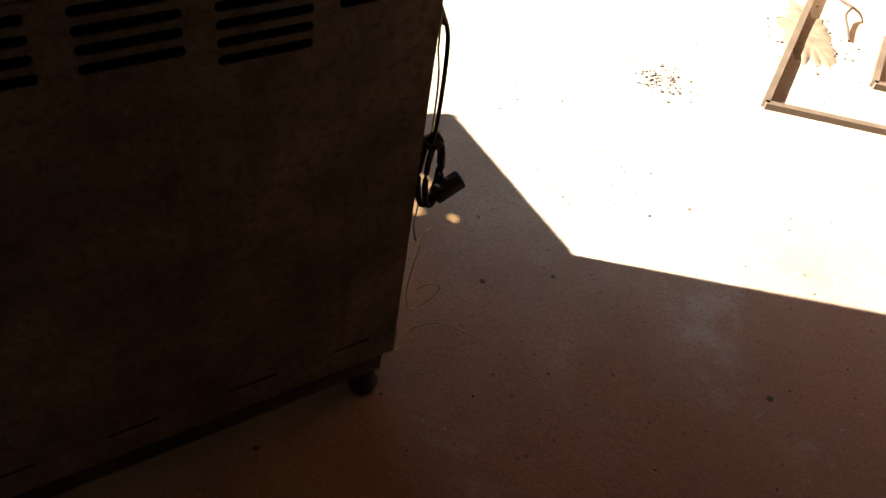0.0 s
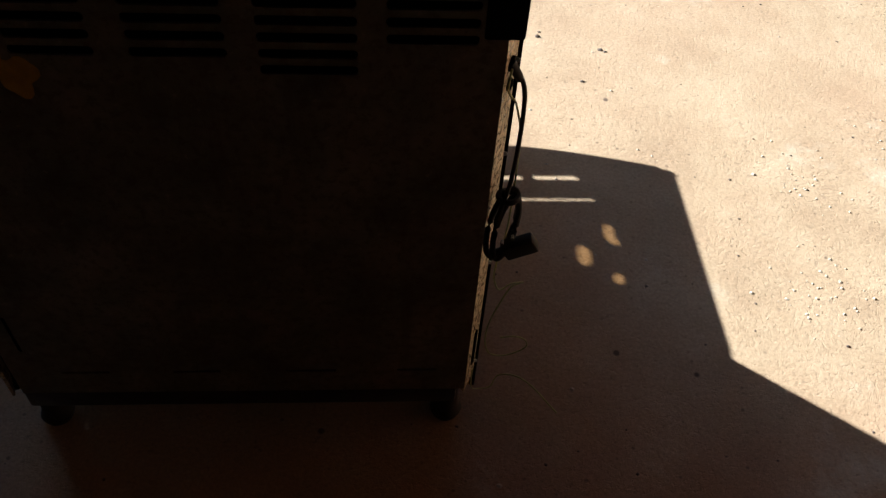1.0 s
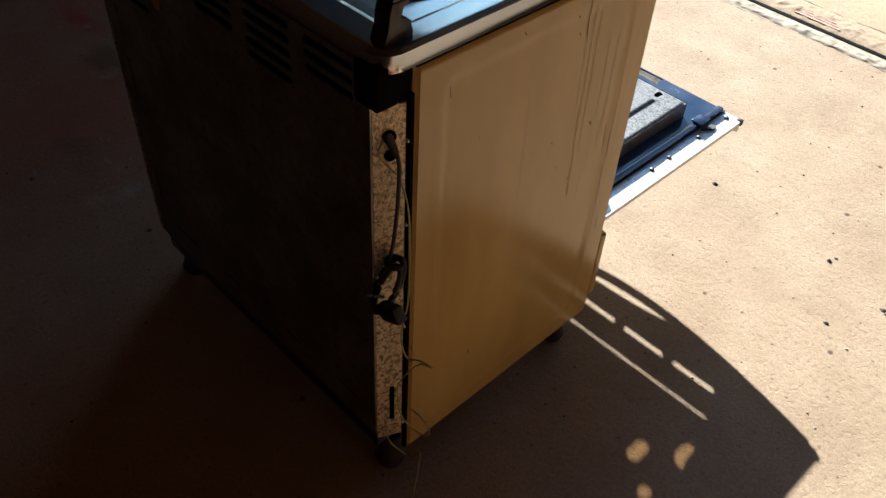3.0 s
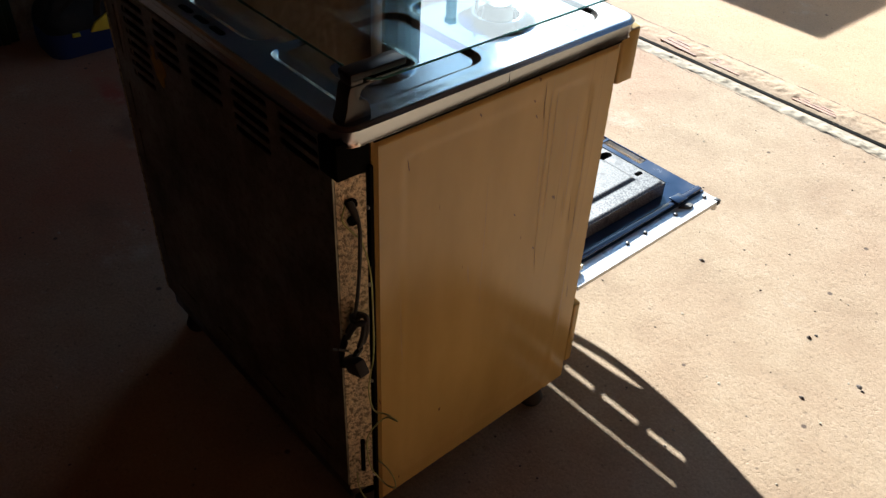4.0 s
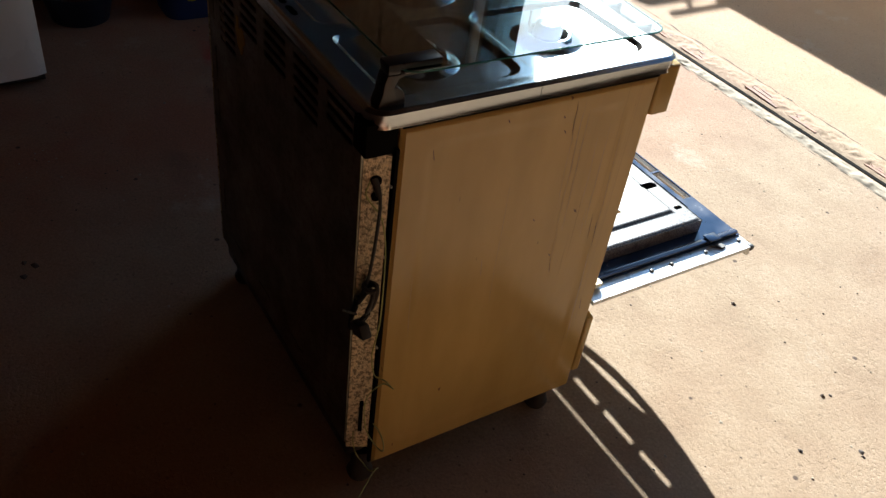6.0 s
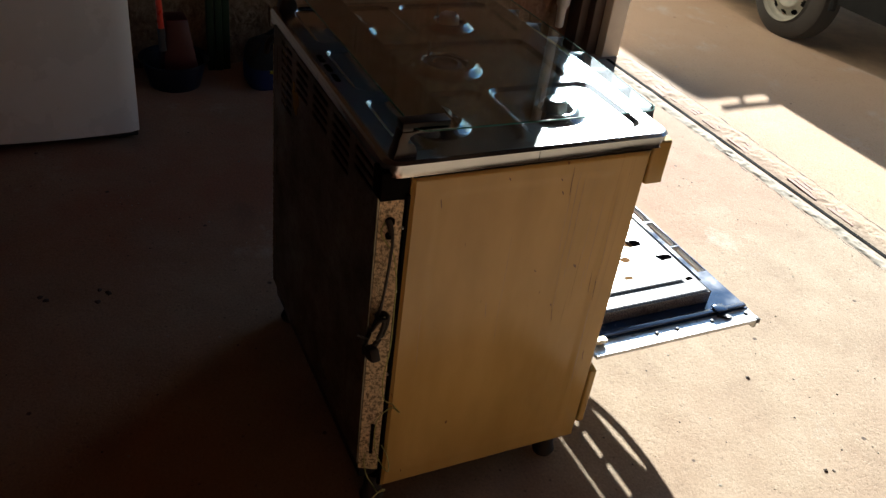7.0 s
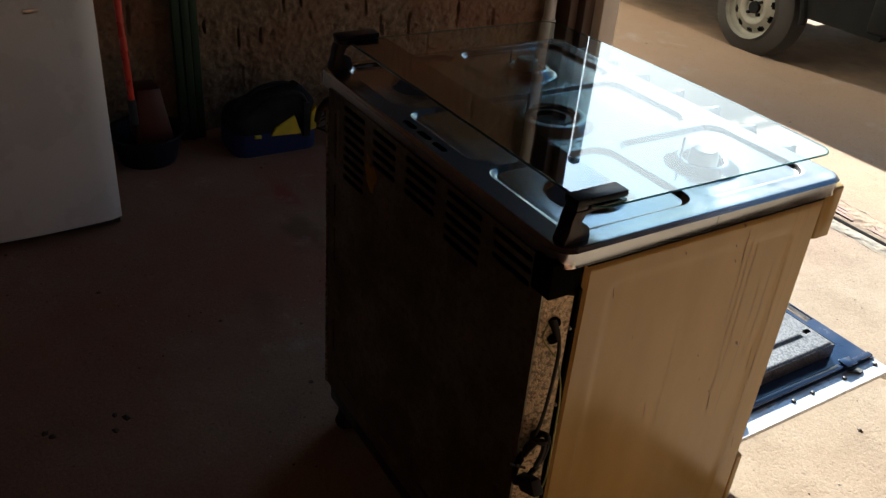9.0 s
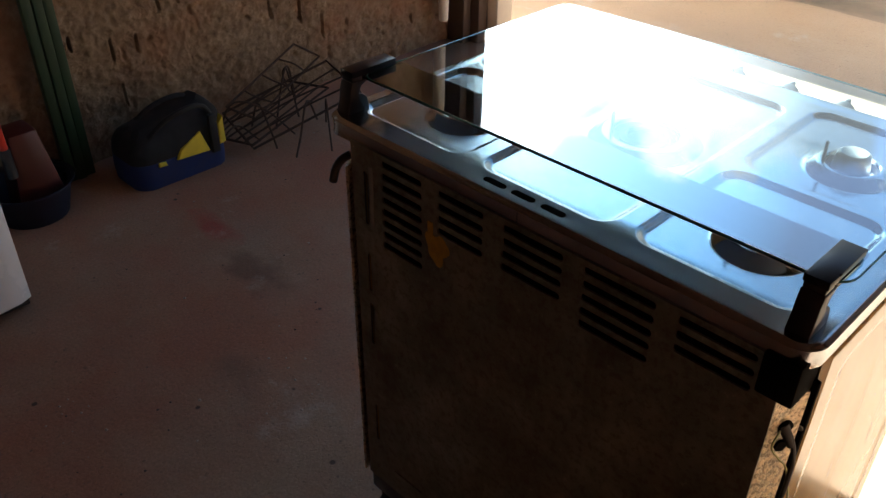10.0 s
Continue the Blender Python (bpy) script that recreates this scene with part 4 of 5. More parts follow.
def hinge_post_bm(x):
    """The lid hinge: a rounded block on the rim, a thin neck, and the jaw under the glass."""
    bm = bmesh.new()
    side = [(0.018, 0.846), (0.058, 0.846), (0.060, 0.868), (0.056, 0.882), (0.048, 0.888), (0.042, 0.889), (0.046, 0.900), (0.060, 0.9075), (0.030, 0.9085), (0.026, 0.896), (0.024, 0.880), (0.018, 0.862)]
    a = [bm.verts.new((x - 0.0125, y, z)) for y, z in side]
    b = [bm.verts.new((x + 0.013, y, z)) for y, z in side]
    bm.faces.new(a[::-1])
    bm.faces.new(b)
    for i in range(len(side)):
        j = (i + 1) % len(side)
        bm.faces.new((a[i], a[j], b[j], b[i]))
    bmesh.ops.recalc_face_normals(bm, faces=bm.faces)
    bmesh.ops.bevel(bm, geom=bm.edges[:], offset=0.0015, segments=2, profile=0.5, affect="EDGES")
    box_bm(x - 0.0125, x + 0.0125, 0.031, 0.112, 0.9040, 0.9085, 0.002, bm=bm)
    box_bm(x - 0.012, x + 0.012, 0.031, 0.050, 0.9080, 0.9155, 0.002, bm=bm)
    return bm


def sticker_bm():
    bm = bmesh.new()
    pts = []
    for i in range(28):
        a = 2 * math.pi * i / 28
        r = 0.022 * (1 + 0.18 * math.sin(3 * a) + 0.12 * math.cos(5 * a))
        pts.append((-0.512 + r * math.cos(a) * 0.95, 0.738 + r * math.sin(a) * 1.1))
    f = [bm.verts.new((x, -0.0012, z)) for x, z in pts]
    b = [bm.verts.new((x, -0.0002, z)) for x, z in pts]
    bm.faces.new(f)
    for i in range(28):
        bm.faces.new((f[i], f[i - 1], b[i - 1], b[i]))
    box_bm(-0.530, -0.520, -0.0012, -0.0002, 0.758, 0.776, bm=bm)
    return bm


def oven_door(s):
    """The oven door, let down level, with a bowed handle under its far edge."""
    Z = 0.292
    slots = [(-0.575, -0.470, 0.9995, 1.0265), (-0.465, -0.347, 0.9995, 1.0265), (-0.341, -0.224, 0.9995, 1.0265), (-0.66, -0.58, 0.9995, 1.0265), (-0.62, -0.197, 0.936, 0.953), (-0.60, -0.13, 0.63, 0.90)]
    d = part("oven_door", holed_bm(-0.728, -0.019, 0.556, 1.030, slots, 0.010, lambda u, v, w: (u, v, Z + w)), SKIN, s, "open oven door, pale metal outside and dark enamel inside", False)
    inner = [h for h in slots if h[2] < 0.93] + [(-0.64, -0.19, 0.945, 0.985)]
    part("inner_panel", holed_bm(-0.690, -0.062, 0.575, 0.9985, inner, 0.004, lambda u, v, w: (u, v, Z + 0.0106 + w)), ENAMEL, d, "blue-black enamelled inner panel", False)
    pane = bmesh.new()
    pane.faces.new([pane.verts.new(p) for p in ((-0.61, 0.91, Z + 0.0103), (-0.12, 0.91, Z + 0.0103), (-0.12, 0.62, Z + 0.0103), (-0.61, 0.62, Z + 0.0103))])
    part("door_glass", pane, SMOKED, d, "smoked oven window glass")
    for x in (-0.075, -0.690):
        part("edge_rail", box_bm(x - 0.004, x + 0.011, 0.58, 1.024, Z + 0.0147, Z + 0.0225, 0.003), ENAMEL, d, "dark raised edge rail")
    part("end_trim", holed_bm(-0.700, -0.0625, 0.9990, 1.0295, [h for h in slots if h[2] > 0.99], 0.003, lambda u, v, w: (u, v, Z + 0.0104 + w)), ENAMEL, d, "dark enamelled end trim", False)
    part("clip", box_bm(-0.084, -0.058, 0.925, 0.960, Z + 0.0228, Z + 0.0265, 0.0015), ENAMEL, d, "dark catch plate")
    part("clip_foot", slab_bm([(-0.058, 0.928), (-0.040, 0.950), (-0.043, 0.964), (-0.058, 0.958)], Z + 0.0102, Z + 0.0150), IRON, d, "dark catch foot")
    part("end_cap", box_bm(-0.031, -0.0165, 1.0225, 1.0335, Z - 0.001, Z + 0.0115, 0.002), BLACK, d, "small black corner cap")
    part("hinge_arm", box_bm(-0.064, -0.046, 0.545, 0.600, Z + 0.015, Z + 0.026, 0.003), GALV, d, "bright steel hinge arm")
    part("hinge_arm", box_bm(-0.705, -0.690, 0.545, 0.600, Z + 0.015, Z + 0.026, 0.003), GALV, d)
    for y in (0.741, 0.80, 0.905, 1.012):
        part("screw", lathe_bm([(0.0, 0.004), (0.004, 0.003), (0.005, 0.0)], (-0.047, y, Z + 0.0102), 12), IRON, d)
    hb = bmesh.new()
    bar, lip = [], []
    for i in range(49):
        k = -1 + 2 * i / 48
        x = -0.3735 + 0.352 * k
        bow = 1 - k * k
        bar.append(Vector((x, 1.022 + 0.012 * bow, Z - 0.008 - 0.044 * bow)))
        lip.append(Vector((x, 1.026, Z - 0.001)))
    tube_bm(bar, 0.0075, 8, hb)
    for i in range(48):
        low = [bar[j].lerp(lip[j], 0.36 * max(0.0, 1 - ((bar[j].x + 0.455) / 0.16) ** 2) ** 0.7) for j in (i, i + 1)]
        quad = [hb.verts.new(p) for p in (lip[i], lip[i + 1], low[1], low[0])]
        hb.faces.new(quad)
    part("handle", hb, ALU, d, "bowed oven handle")
    return d


def oval(x, y, cx, cy, hx, hy):
    r = min(hx, hy)
    return max(0, abs(x - cx) - hx + r) ** 2 + max(0, abs(y - cy) - hy + r) ** 2 < r * r


def oven_plate():
    """The oven's floor plate, lying on the open door, with finger holes."""
    x0, x1, y0, y1, z = -0.655, -0.110, 0.592, 0.940, 0.342
    ovals = [(-0.334, 0.853, 0.013, 0.026), (-0.264, 0.906, 0.011, 0.025), (-0.274, 0.793, 0.011, 0.014), (-0.168, 0.915, 0.006, 0.011), (-0.52, 0.83, 0.013, 0.026), (-0.40, 0.64, 0.030, 0.013), (-0.205, 0.755, 0.006, 0.013)]
    nx, ny = 220, 150
    bm = bmesh.new()
    at = {}

    def vert(i, j):
        if (i, j) not in at:
            x, y = x0 + (x1 - x0) * i / nx, y0 + (y1 - y0) * j / ny
            d = rect_distance(x, y, x0, x1, y0, y1, 0.012)
            h = -0.004 * (1 - smooth_step(0, 0.008, -d)) + 0.005 * smooth_step(0.045, 0.055, -d)
            at[i, j] = bm.verts.new((x, y, z + h))
        return at[i, j]

    for i in range(nx):
        for j in range(ny):
            x, y = x0 + (x1 - x0) * (i + 0.5) / nx, y0 + (y1 - y0) * (j + 0.5) / ny
            if not any(oval(x, y, *o) for o in ovals):
                bm.faces.new((vert(i, j), vert(i + 1, j), vert(i + 1, j + 1), vert(i, j + 1)))
    for a, b in (((x0, y0), (x1, y0)), ((x1, y0), (x1, y1)), ((x1, y1), (x0, y1)), ((x0, y1), (x0, y0))):
        q = [bm.verts.new((*a, z - 0.004)), bm.verts.new((*b, z - 0.004)), bm.verts.new((*b, 0.3067)), bm.verts.new((*a, 0.3067))]
        bm.faces.new(q)
    bmesh.ops.remove_doubles(bm, verts=bm.verts, dist=1e-5)
    bmesh.ops.recalc_face_normals(bm, faces=bm.faces)
    ret = bmesh.ops.solidify(bm, geom=bm.faces[:], thickness=0.0012)
    return solo("oven_plate", bm, SPECKLE, "speckled grey enamel oven plate with finger holes on the open door", "oven plate")


stove_thing = stove()
oven_door(stove_thing)
oven_plate()


def power_cord():
    c = thing("power_cord", "black power cord tied in a loop at the stove's back corner", "power cord")
    run = spline([(-0.018, 0.020, 0.748), (-0.008, 0.023, 0.736), (0.001, 0.022, 0.715), (0.004, 0.020, 0.690), (0.004, 0.017, 0.640), (0.001, 0.013, 0.585), (-0.004, 0.010, 0.555), (-0.010, 0.004, 0.525)])
    part("cable", tube_bm(run, 0.0028, 8), RUBBER, c)
    part("grommet", cyl_bm(0.0065, (-0.018, 0.020, 0.748), (-0.004, 0.022, 0.724), 12, 0.0042), RUBBER, c)
    bm = bmesh.new()
    for k in range(2):
        loop = []
        for i in range(32):
            a = 2 * math.pi * i / 32
            u, w = (0.017 - 0.004 * k) * math.sin(a), (0.046 - 0.004 * k) * math.cos(a)
            loop.append((-0.003 + 0.004 * k + u + 0.16 * w, 0.009 - 0.006 * k + 0.2 * u + 0.30 * w, 0.513 - 0.003 * k + w + 0.3 * u))
        tube_bm(loop, 0.0040, 8, bm, True)
    part("coil", bm, RUBBER, c, "two turns of black cable")
    p = bmesh.new()
    box_bm(-0.013, 0.013, -0.009, 0.009, -0.024, 0.020, 0.004, bm=p)
    cyl_bm(0.0075, (0, 0, -0.022), (0, 0, -0.044), 12, 0.0045, p)
    bmesh.ops.transform(p, matrix=pose(0.022, -0.006, 0.488, 12, 60, 10), verts=p.verts)
    plug = part("plug", p, RUBBER, c, "black moulded plug")
    q = bmesh.new()
    for dx in (-0.007, 0.007):
        cyl_bm(0.0020, (dx, -0.004, 0.010), (dx, -0.016, 0.024), 8, bm=q)
    bmesh.ops.transform(q, matrix=pose(0.006, -0.004, 0.500, 12, -30, 10), verts=q.verts)
    part("pins", q, IRON, plug, "dull plug pins")
    part("tie", tube_bm([(0.001 + 0.012 * math.cos(a), 0.016 + 0.010 * math.sin(a), 0.553) for a in [2 * math.pi * i / 14 for i in range(14)]], 0.004, 6, closed=True), RUBBER, c)


def earth_wire():
    pts = spline([(-0.016, 0.012, 0.745), (-0.018, 0.008, 0.722), (-0.010, 0.018, 0.702), (-0.003, 0.028, 0.685), (0.007, 0.033, 0.640), (0.010, 0.034, 0.580), (0.010, 0.034, 0.480), (0.003, 0.031, 0.420), (0.001, 0.030, 0.385),
                  (0.011, 0.032, 0.352), (0.030, 0.042, 0.353), (0.048, 0.050, 0.346)], 6)
    solo("earth_wire", tube_bm(pts, 0.0013, 6), EARTH_WIRE, "thin green and yellow earth wire hanging down the stove corner", "wire")
    pts = spline([(0.044, 0.049, 0.345), (0.030, 0.042, 0.345), (0.016, 0.032, 0.322), (0.003, 0.024, 0.285), (0.001, 0.024, 0.240), (0.010, 0.026, 0.205), (0.032, 0.032, 0.188), (0.054, 0.034, 0.194), (0.067, 0.031, 0.214), (0.062, 0.031, 0.232), (0.045, 0.031, 0.240), (0.024, 0.030, 0.239)], 6)
    solo("earth_wire", tube_bm(pts, 0.0012, 6), EARTH_WIRE, "curled green and yellow wire end by the stove's side", "wire")
    pts = spline([(-0.014, 0.012, 0.180), (-0.014, 0.013, 0.150), (-0.010, 0.020, 0.115), (0.002, 0.030, 0.096), (0.022, 0.034, 0.095), (0.034, 0.044, 0.112), (0.055, 0.025, 0.142), (0.078, -0.002, 0.155), (0.113, -0.048, 0.150)], 6)
    solo("earth_wire", tube_bm(pts, 0.0012, 6), EARTH_WIRE, "cut end of green and yellow wire at the stove's foot", "wire")


power_cord()
earth_wire()
gas = spline([(-0.706, 0.012, 0.806), (-0.714, 0.001, 0.798), (-0.722, -0.005, 0.782), (-0.728, -0.007, 0.760)], 6)
solo("gas_inlet", tube_bm(gas, 0.0065, 12), IRON, "dark bent gas inlet pipe under the cooktop corner", "gas pipe")

# ---- against the rough wall ----


def fridge():
    f = thing("refrigerator", "white refrigerator with a slightly bowed door", "refrigerator")
    y0, y1 = -0.80, -0.190
    part("cabinet", box_bm(-2.42, -1.935, y0, y1, 0.045, 1.62, 0.012), WHITE, f)
    bm = bmesh.new()
    n = 20
    cols = []
    for i in range(n + 1):
        k = -1 + 2 * i / n
        y = y0 + (y1 - y0) * i / n
        x = -1.872 + 0.020 * (1 - k * k) - (0.010 if i in (0, n) else 0)
        cols.append([bm.verts.new((-1.932, y, 0.036)), bm.verts.new((x, y, 0.036)), bm.verts.new((x, y, 1.12)), bm.verts.new((-1.932, y, 1.12))])
    for a, b in zip(cols, cols[1:]):
        for i in range(4):
            j = (i + 1) % 4
            bm.faces.new((a[i], b[i], b[j], a[j]))
    bm.faces.new(cols[0])
    bm.faces.new(cols[-1][::-1])
    bmesh.ops.recalc_face_normals(bm, faces=bm.faces)
    part("lower_door", bm, WHITE, f, "bowed white door")
    part("freezer_door", box_bm(-1.932, -1.862, y0, y1, 1.135, 1.615, 0.012), WHITE, f)
    part("plinth", box_bm(-2.40, -1.890, y0 + 0.01, y1 - 0.004, 0.010, 0.034, 0.004), BLACK, f, "dark plinth")
    for y in (y0 + 0.06, y1 - 0.05):
        part("foot", cyl_bm(0.020, (-1.93, y, 0.0), (-1.93, y, 0.024), 16), RUBBER, f)
        part("foot", cyl_bm(0.020, (-2.36, y, 0.0), (-2.36, y, 0.024), 16), RUBBER, f)
    part("badge", box_bm(-1.853, -1.850, -0.375, -0.335, 0.700, 0.712, 0.001), ALU, f, "small grey badge")
    f.location.x = 0.055


def tool_bag():
    b = thing("tool_bag", "blue and black nylon tool bag with yellow pockets by the wall", "bag")
    x0, x1, y0, y1 = -2.36, -2.155, 0.300, 0.630

    def shell(z0, z1, bulge, sag, mat, name, label=""):
        bm = bmesh.new()
        rings = []
        for k in range(11):
            z = z0 + (z1 - z0) * k / 10
            s = 1 + bulge * math.sin(math.pi * (k + 1) / 13) - 0.55 * max(0, (z - 0.13) / 0.09) ** 2
            ring = []
            for px, py in rounded_outline(x0, x1, y0, y1, 0.055, 6):
                cx, cy = (x0 + x1) / 2, (y0 + y1) / 2
                dent = sag * noise.noise((px * 13, py * 13, z * 11)) + 0.5 * sag * noise.noise((px * 31, py * 31, z * 26))
                t = s + 2.2 * dent
                fall = 0.045 * max(0.0, (z - 0.10) / 0.11) * (0.60 - py) / 0.33
                ring.append(bm.verts.new((cx + (px - cx) * t, cy + (py - cy) * (t * 0.5 + 0.5), z + (dent if k else 0.0) - fall)))
            rings.append(ring)
        for p, q in zip(rings, rings[1:]):
            for i in range(len(p)):
                j = (i + 1) % len(p)
                bm.faces.new((p[i], p[j], q[j], q[i]))
        bm.faces.new(rings[0][::-1])
        bm.faces.new(rings[-1])
        return part(name, bm, mat, b, label)

    shell(0.0, 0.088, 0.04, 0.004, BLUE_CLOTH, "base", "blue nylon lower half")
    shell(0.089, 0.225, 0.02, 0.022, BLACK_CLOTH, "upper", "slumped black nylon upper half")
    for ring in (((0.435, 0.078), (0.555, 0.072), (0.532, 0.146), (0.455, 0.108)), ((0.592, 0.080), (0.618, 0.084), (0.622, 0.172), (0.600, 0.150)), ((0.370, 0.076), (0.398, 0.074), (0.396, 0.086), (0.372, 0.088))):
        bm = bmesh.new()
        near = [bm.verts.new((x1 + 0.014 - 0.12 * (z - 0.07), y, z)) for y, z in ring]
        far = [bm.verts.new((x1 - 0.030, y, z)) for y, z in ring]
        bm.faces.new(near)
        for i in range(4):
            bm.faces.new((near[i], near[i - 1], far[i - 1], far[i]))
        bmesh.ops.recalc_face_normals(bm, faces=bm.faces)
        bmesh.ops.bevel(bm, geom=list(bm.faces[0].edges), offset=0.004, segments=2, profile=0.5, affect="EDGES")
        part("pocket", bm, YELLOW, b, "yellow pocket")
    for x in (x0 + 0.06, x1 - 0.03):
        part("strap", tube_bm(spline([(x, 0.37, 0.165), (x + 0.02, 0.43, 0.215), (x + 0.03, 0.50, 0.235), (x + 0.02, 0.56, 0.222), (x, 0.60, 0.165)]), 0.009, 8), BLACK_CLOTH, b, "black carrying strap")
    part("strap", box_bm(x1 + 0.002, x1 + 0.018, 0.562, 0.590, 0.060, 0.195, 0.003), BLACK_CLOTH, b)


def wire_racks():
    rnd = random.Random(3)

    def rack(m, w, h, bars, label):
        t = thing("wire_rack", label, "wire rack", "rusty wire racks")
        out = [(0, 0, 0), (w, 0, 0), (w, h, 0), (0, h, 0)]
        ring = []
        for a, b in zip(out, out[1:] + out[:1]):
            for s in range(5):
                ring.append(tuple(a[k] + (b[k] - a[k]) * s / 5 for k in range(3)))
        part("rim", tube_bm([m @ Vector(p) for p in ring], 0.0045, 6, closed=True), RUST, t)
        for i in range(bars):
            x = w * (i + 1) / (bars + 1)
            mid = Vector((x + rnd.uniform(-0.01, 0.01), h / 2, rnd.uniform(-0.02, 0.02)))
            part("bar", tube_bm([m @ p for p in spline([(x, 0, 0), mid, (x, h, 0)], 5)], 0.0035, 6), RUST, t)
        return t

    low, high, side = Vector((-2.240, 0.690, 0.151)), Vector((-2.340, 1.061, 0.251)), Vector((-2.320, 1.157, 0.183))
    u, v = (high - low).normalized(), (side - high).normalized()
    n = u.cross(v)
    lean = Matrix(((u.x, v.x, n.x, low.x), (u.y, v.y, n.y, low.y), (u.z, v.z, n.z, low.z), (0, 0, 0, 1)))
    rack(lean, (high - low).length, (side - high).length, 3, "rusty wire grate leaning against the wall")
    rack(pose(-2.34, 0.66, 0.02, 8, -6, 12), 0.22, 0.42, 4, "bent rusty wire grate lying by the wall")
    rack(pose(-2.36, 0.74, 0.07, 14, 10, -8), 0.24, 0.44, 3, "bent rusty wire grate on top of the heap")
    for i in range(7):
        p = Vector((rnd.uniform(-2.34, -2.12), rnd.uniform(0.76, 1.05), 0.01))
        a = rnd.uniform(0, 6.3)
        step = Vector((math.cos(a), math.sin(a), 0)) * rnd.uniform(0.06, 0.12)
        pts = spline([p, p + step + Vector((0, 0, rnd.uniform(0.06, 0.16))), p + 2 * step + Vector((0, 0, rnd.uniform(0.02, 0.18))), p + 2.6 * step + Vector((0, 0, 0.006))], 6)
        solo("bent_wire", tube_bm([(max(q.x, -2.42), q.y, max(q.z, 0.004)) for q in pts], 0.0035, 6), RUST, "bent piece of rusty wire in the heap by the wall", "wire", "scrap wires")


def corner_tools():
    d = thing("dustpan", "red plastic dustpan with a long red handle", "dustpan")
    # handle and pan share one red, split into lit and shaded colours
    part("handle", cyl_bm(0.012, (-2.225, -0.038, 0.24), (-2.25, -0.055, 1.25), 14), LIT_RED, d, "red handle, coloured brighter as the lit part")
    part("socket", cyl_bm(0.015, (-2.223, -0.037, 0.17), (-2.226, -0.038, 0.26), 14), BLACK, d, "dark handle socket")
    bm = box_bm(-2.335, -2.225, -0.045, 0.105, 0.03, 0.285, 0.02)
    for v in bm.verts:
        if v.co.z > 0.2:
            v.co.y = 0.02 + (v.co.y - 0.02) * 0.6
        v.co.x += 0.10 * (0.15 - v.co.z)
    part("pan", bm, SHADED_RED, d)
    t = thing("basin", "dark blue plastic basin on the floor", "basin")
    part("bowl", lathe_bm([(0.0, 0.006), (0.10, 0.0), (0.128, 0.110), (0.138, 0.115), (0.138, 0.108), (0.120, 0.104), (0.092, 0.012), (0.0, 0.010)], (-2.290, 0.012, 0), 36), DARK_BLUE, t)
    for y, x in ((0.182, -2.405), (0.214, -2.40), (0.247, -2.41)):
        solo("green_pole", box_bm(x - 0.015, x + 0.015, y - 0.015, y + 0.015, 0.0, 2.1, 0.004), GREEN, "green painted steel tube leaning upright by the wall", "pole", "green steel tubes")


def drain_pipe():
    p = thing("drain_pipe", "dirty white plastic downpipe with a narrow open end", "pipe")
    part("pipe", cyl_bm(0.027, (-2.40, 1.90, 0.23), (-2.40, 1.88, 2.7), 20), PVC, p)
    part("socket", cyl_bm(0.033, (-2.40, 1.90, 0.235), (-2.40, 1.90, 0.33), 20), PVC, p)
    part("spigot", lathe_bm([(0.0, 0.120), (0.017, 0.120), (0.021, 0.128), (0.021, 0.150), (0.023, 0.215), (0.032, 0.236)], (-2.40, 1.90, 0.0), 20), PVC, p)
    part("clamp", cyl_bm(0.030, (-2.40, 1.892, 1.2), (-2.40, 1.892, 1.23), 20), GALV, p)


fridge()
tool_bag()
wire_racks()
corner_tools()
drain_pipe()

# ---- outside: the pickup ----


def rim_bm(cx, cy, cz, sgn):
    """A pressed steel wheel: rolled edge, dished disc with ten oval holes, raised hub."""
    steps, turns = 26, 160
    bm = bmesh.new()
    stops = [(0.191, -0.012), (0.186, 0.000), (0.178, 0.004), (0.170, 0.026), (0.156, 0.036), (0.120, 0.022), (0.098, 0.012), (0.072, 0.020), (0.060, 0.034), (0.0, 0.034)]

    def depth(r):
        for (r0, d0), (r1, d1) in zip(stops, stops[1:]):
            if r1 <= r <= r0:
                return d0 + (d1 - d0) * smooth_step(0, 1, (r0 - r) / (r0 - r1))
        return 0.0

    g = []
    for i in range(steps + 1):
        r = 0.191 - (0.191 - 0.004) * i / steps
        g.append([bm.verts.new((cx + r * math.cos(2 * math.pi * j / turns), cy - depth(r) * sgn, cz + r * math.sin(2 * math.pi * j / turns))) for j in range(turns)])
    for i in range(steps):
        r = 0.191 - (0.191 - 0.004) * (i + 0.5) / steps
        for j in range(turns):
            a = ((j + 0.5) / turns * 10) % 1.0 - 0.5
            if (a * 2 * math.pi / 10 * 0.138 / 0.024) ** 2 + ((r - 0.138) / 0.016) ** 2 > 1:
                k = (j + 1) % turns
                bm.faces.new((g[i][j], g[i][k], g[i + 1][k], g[i + 1][j]))
    bmesh.ops.recalc_face_normals(bm, faces=bm.faces)
    return bm


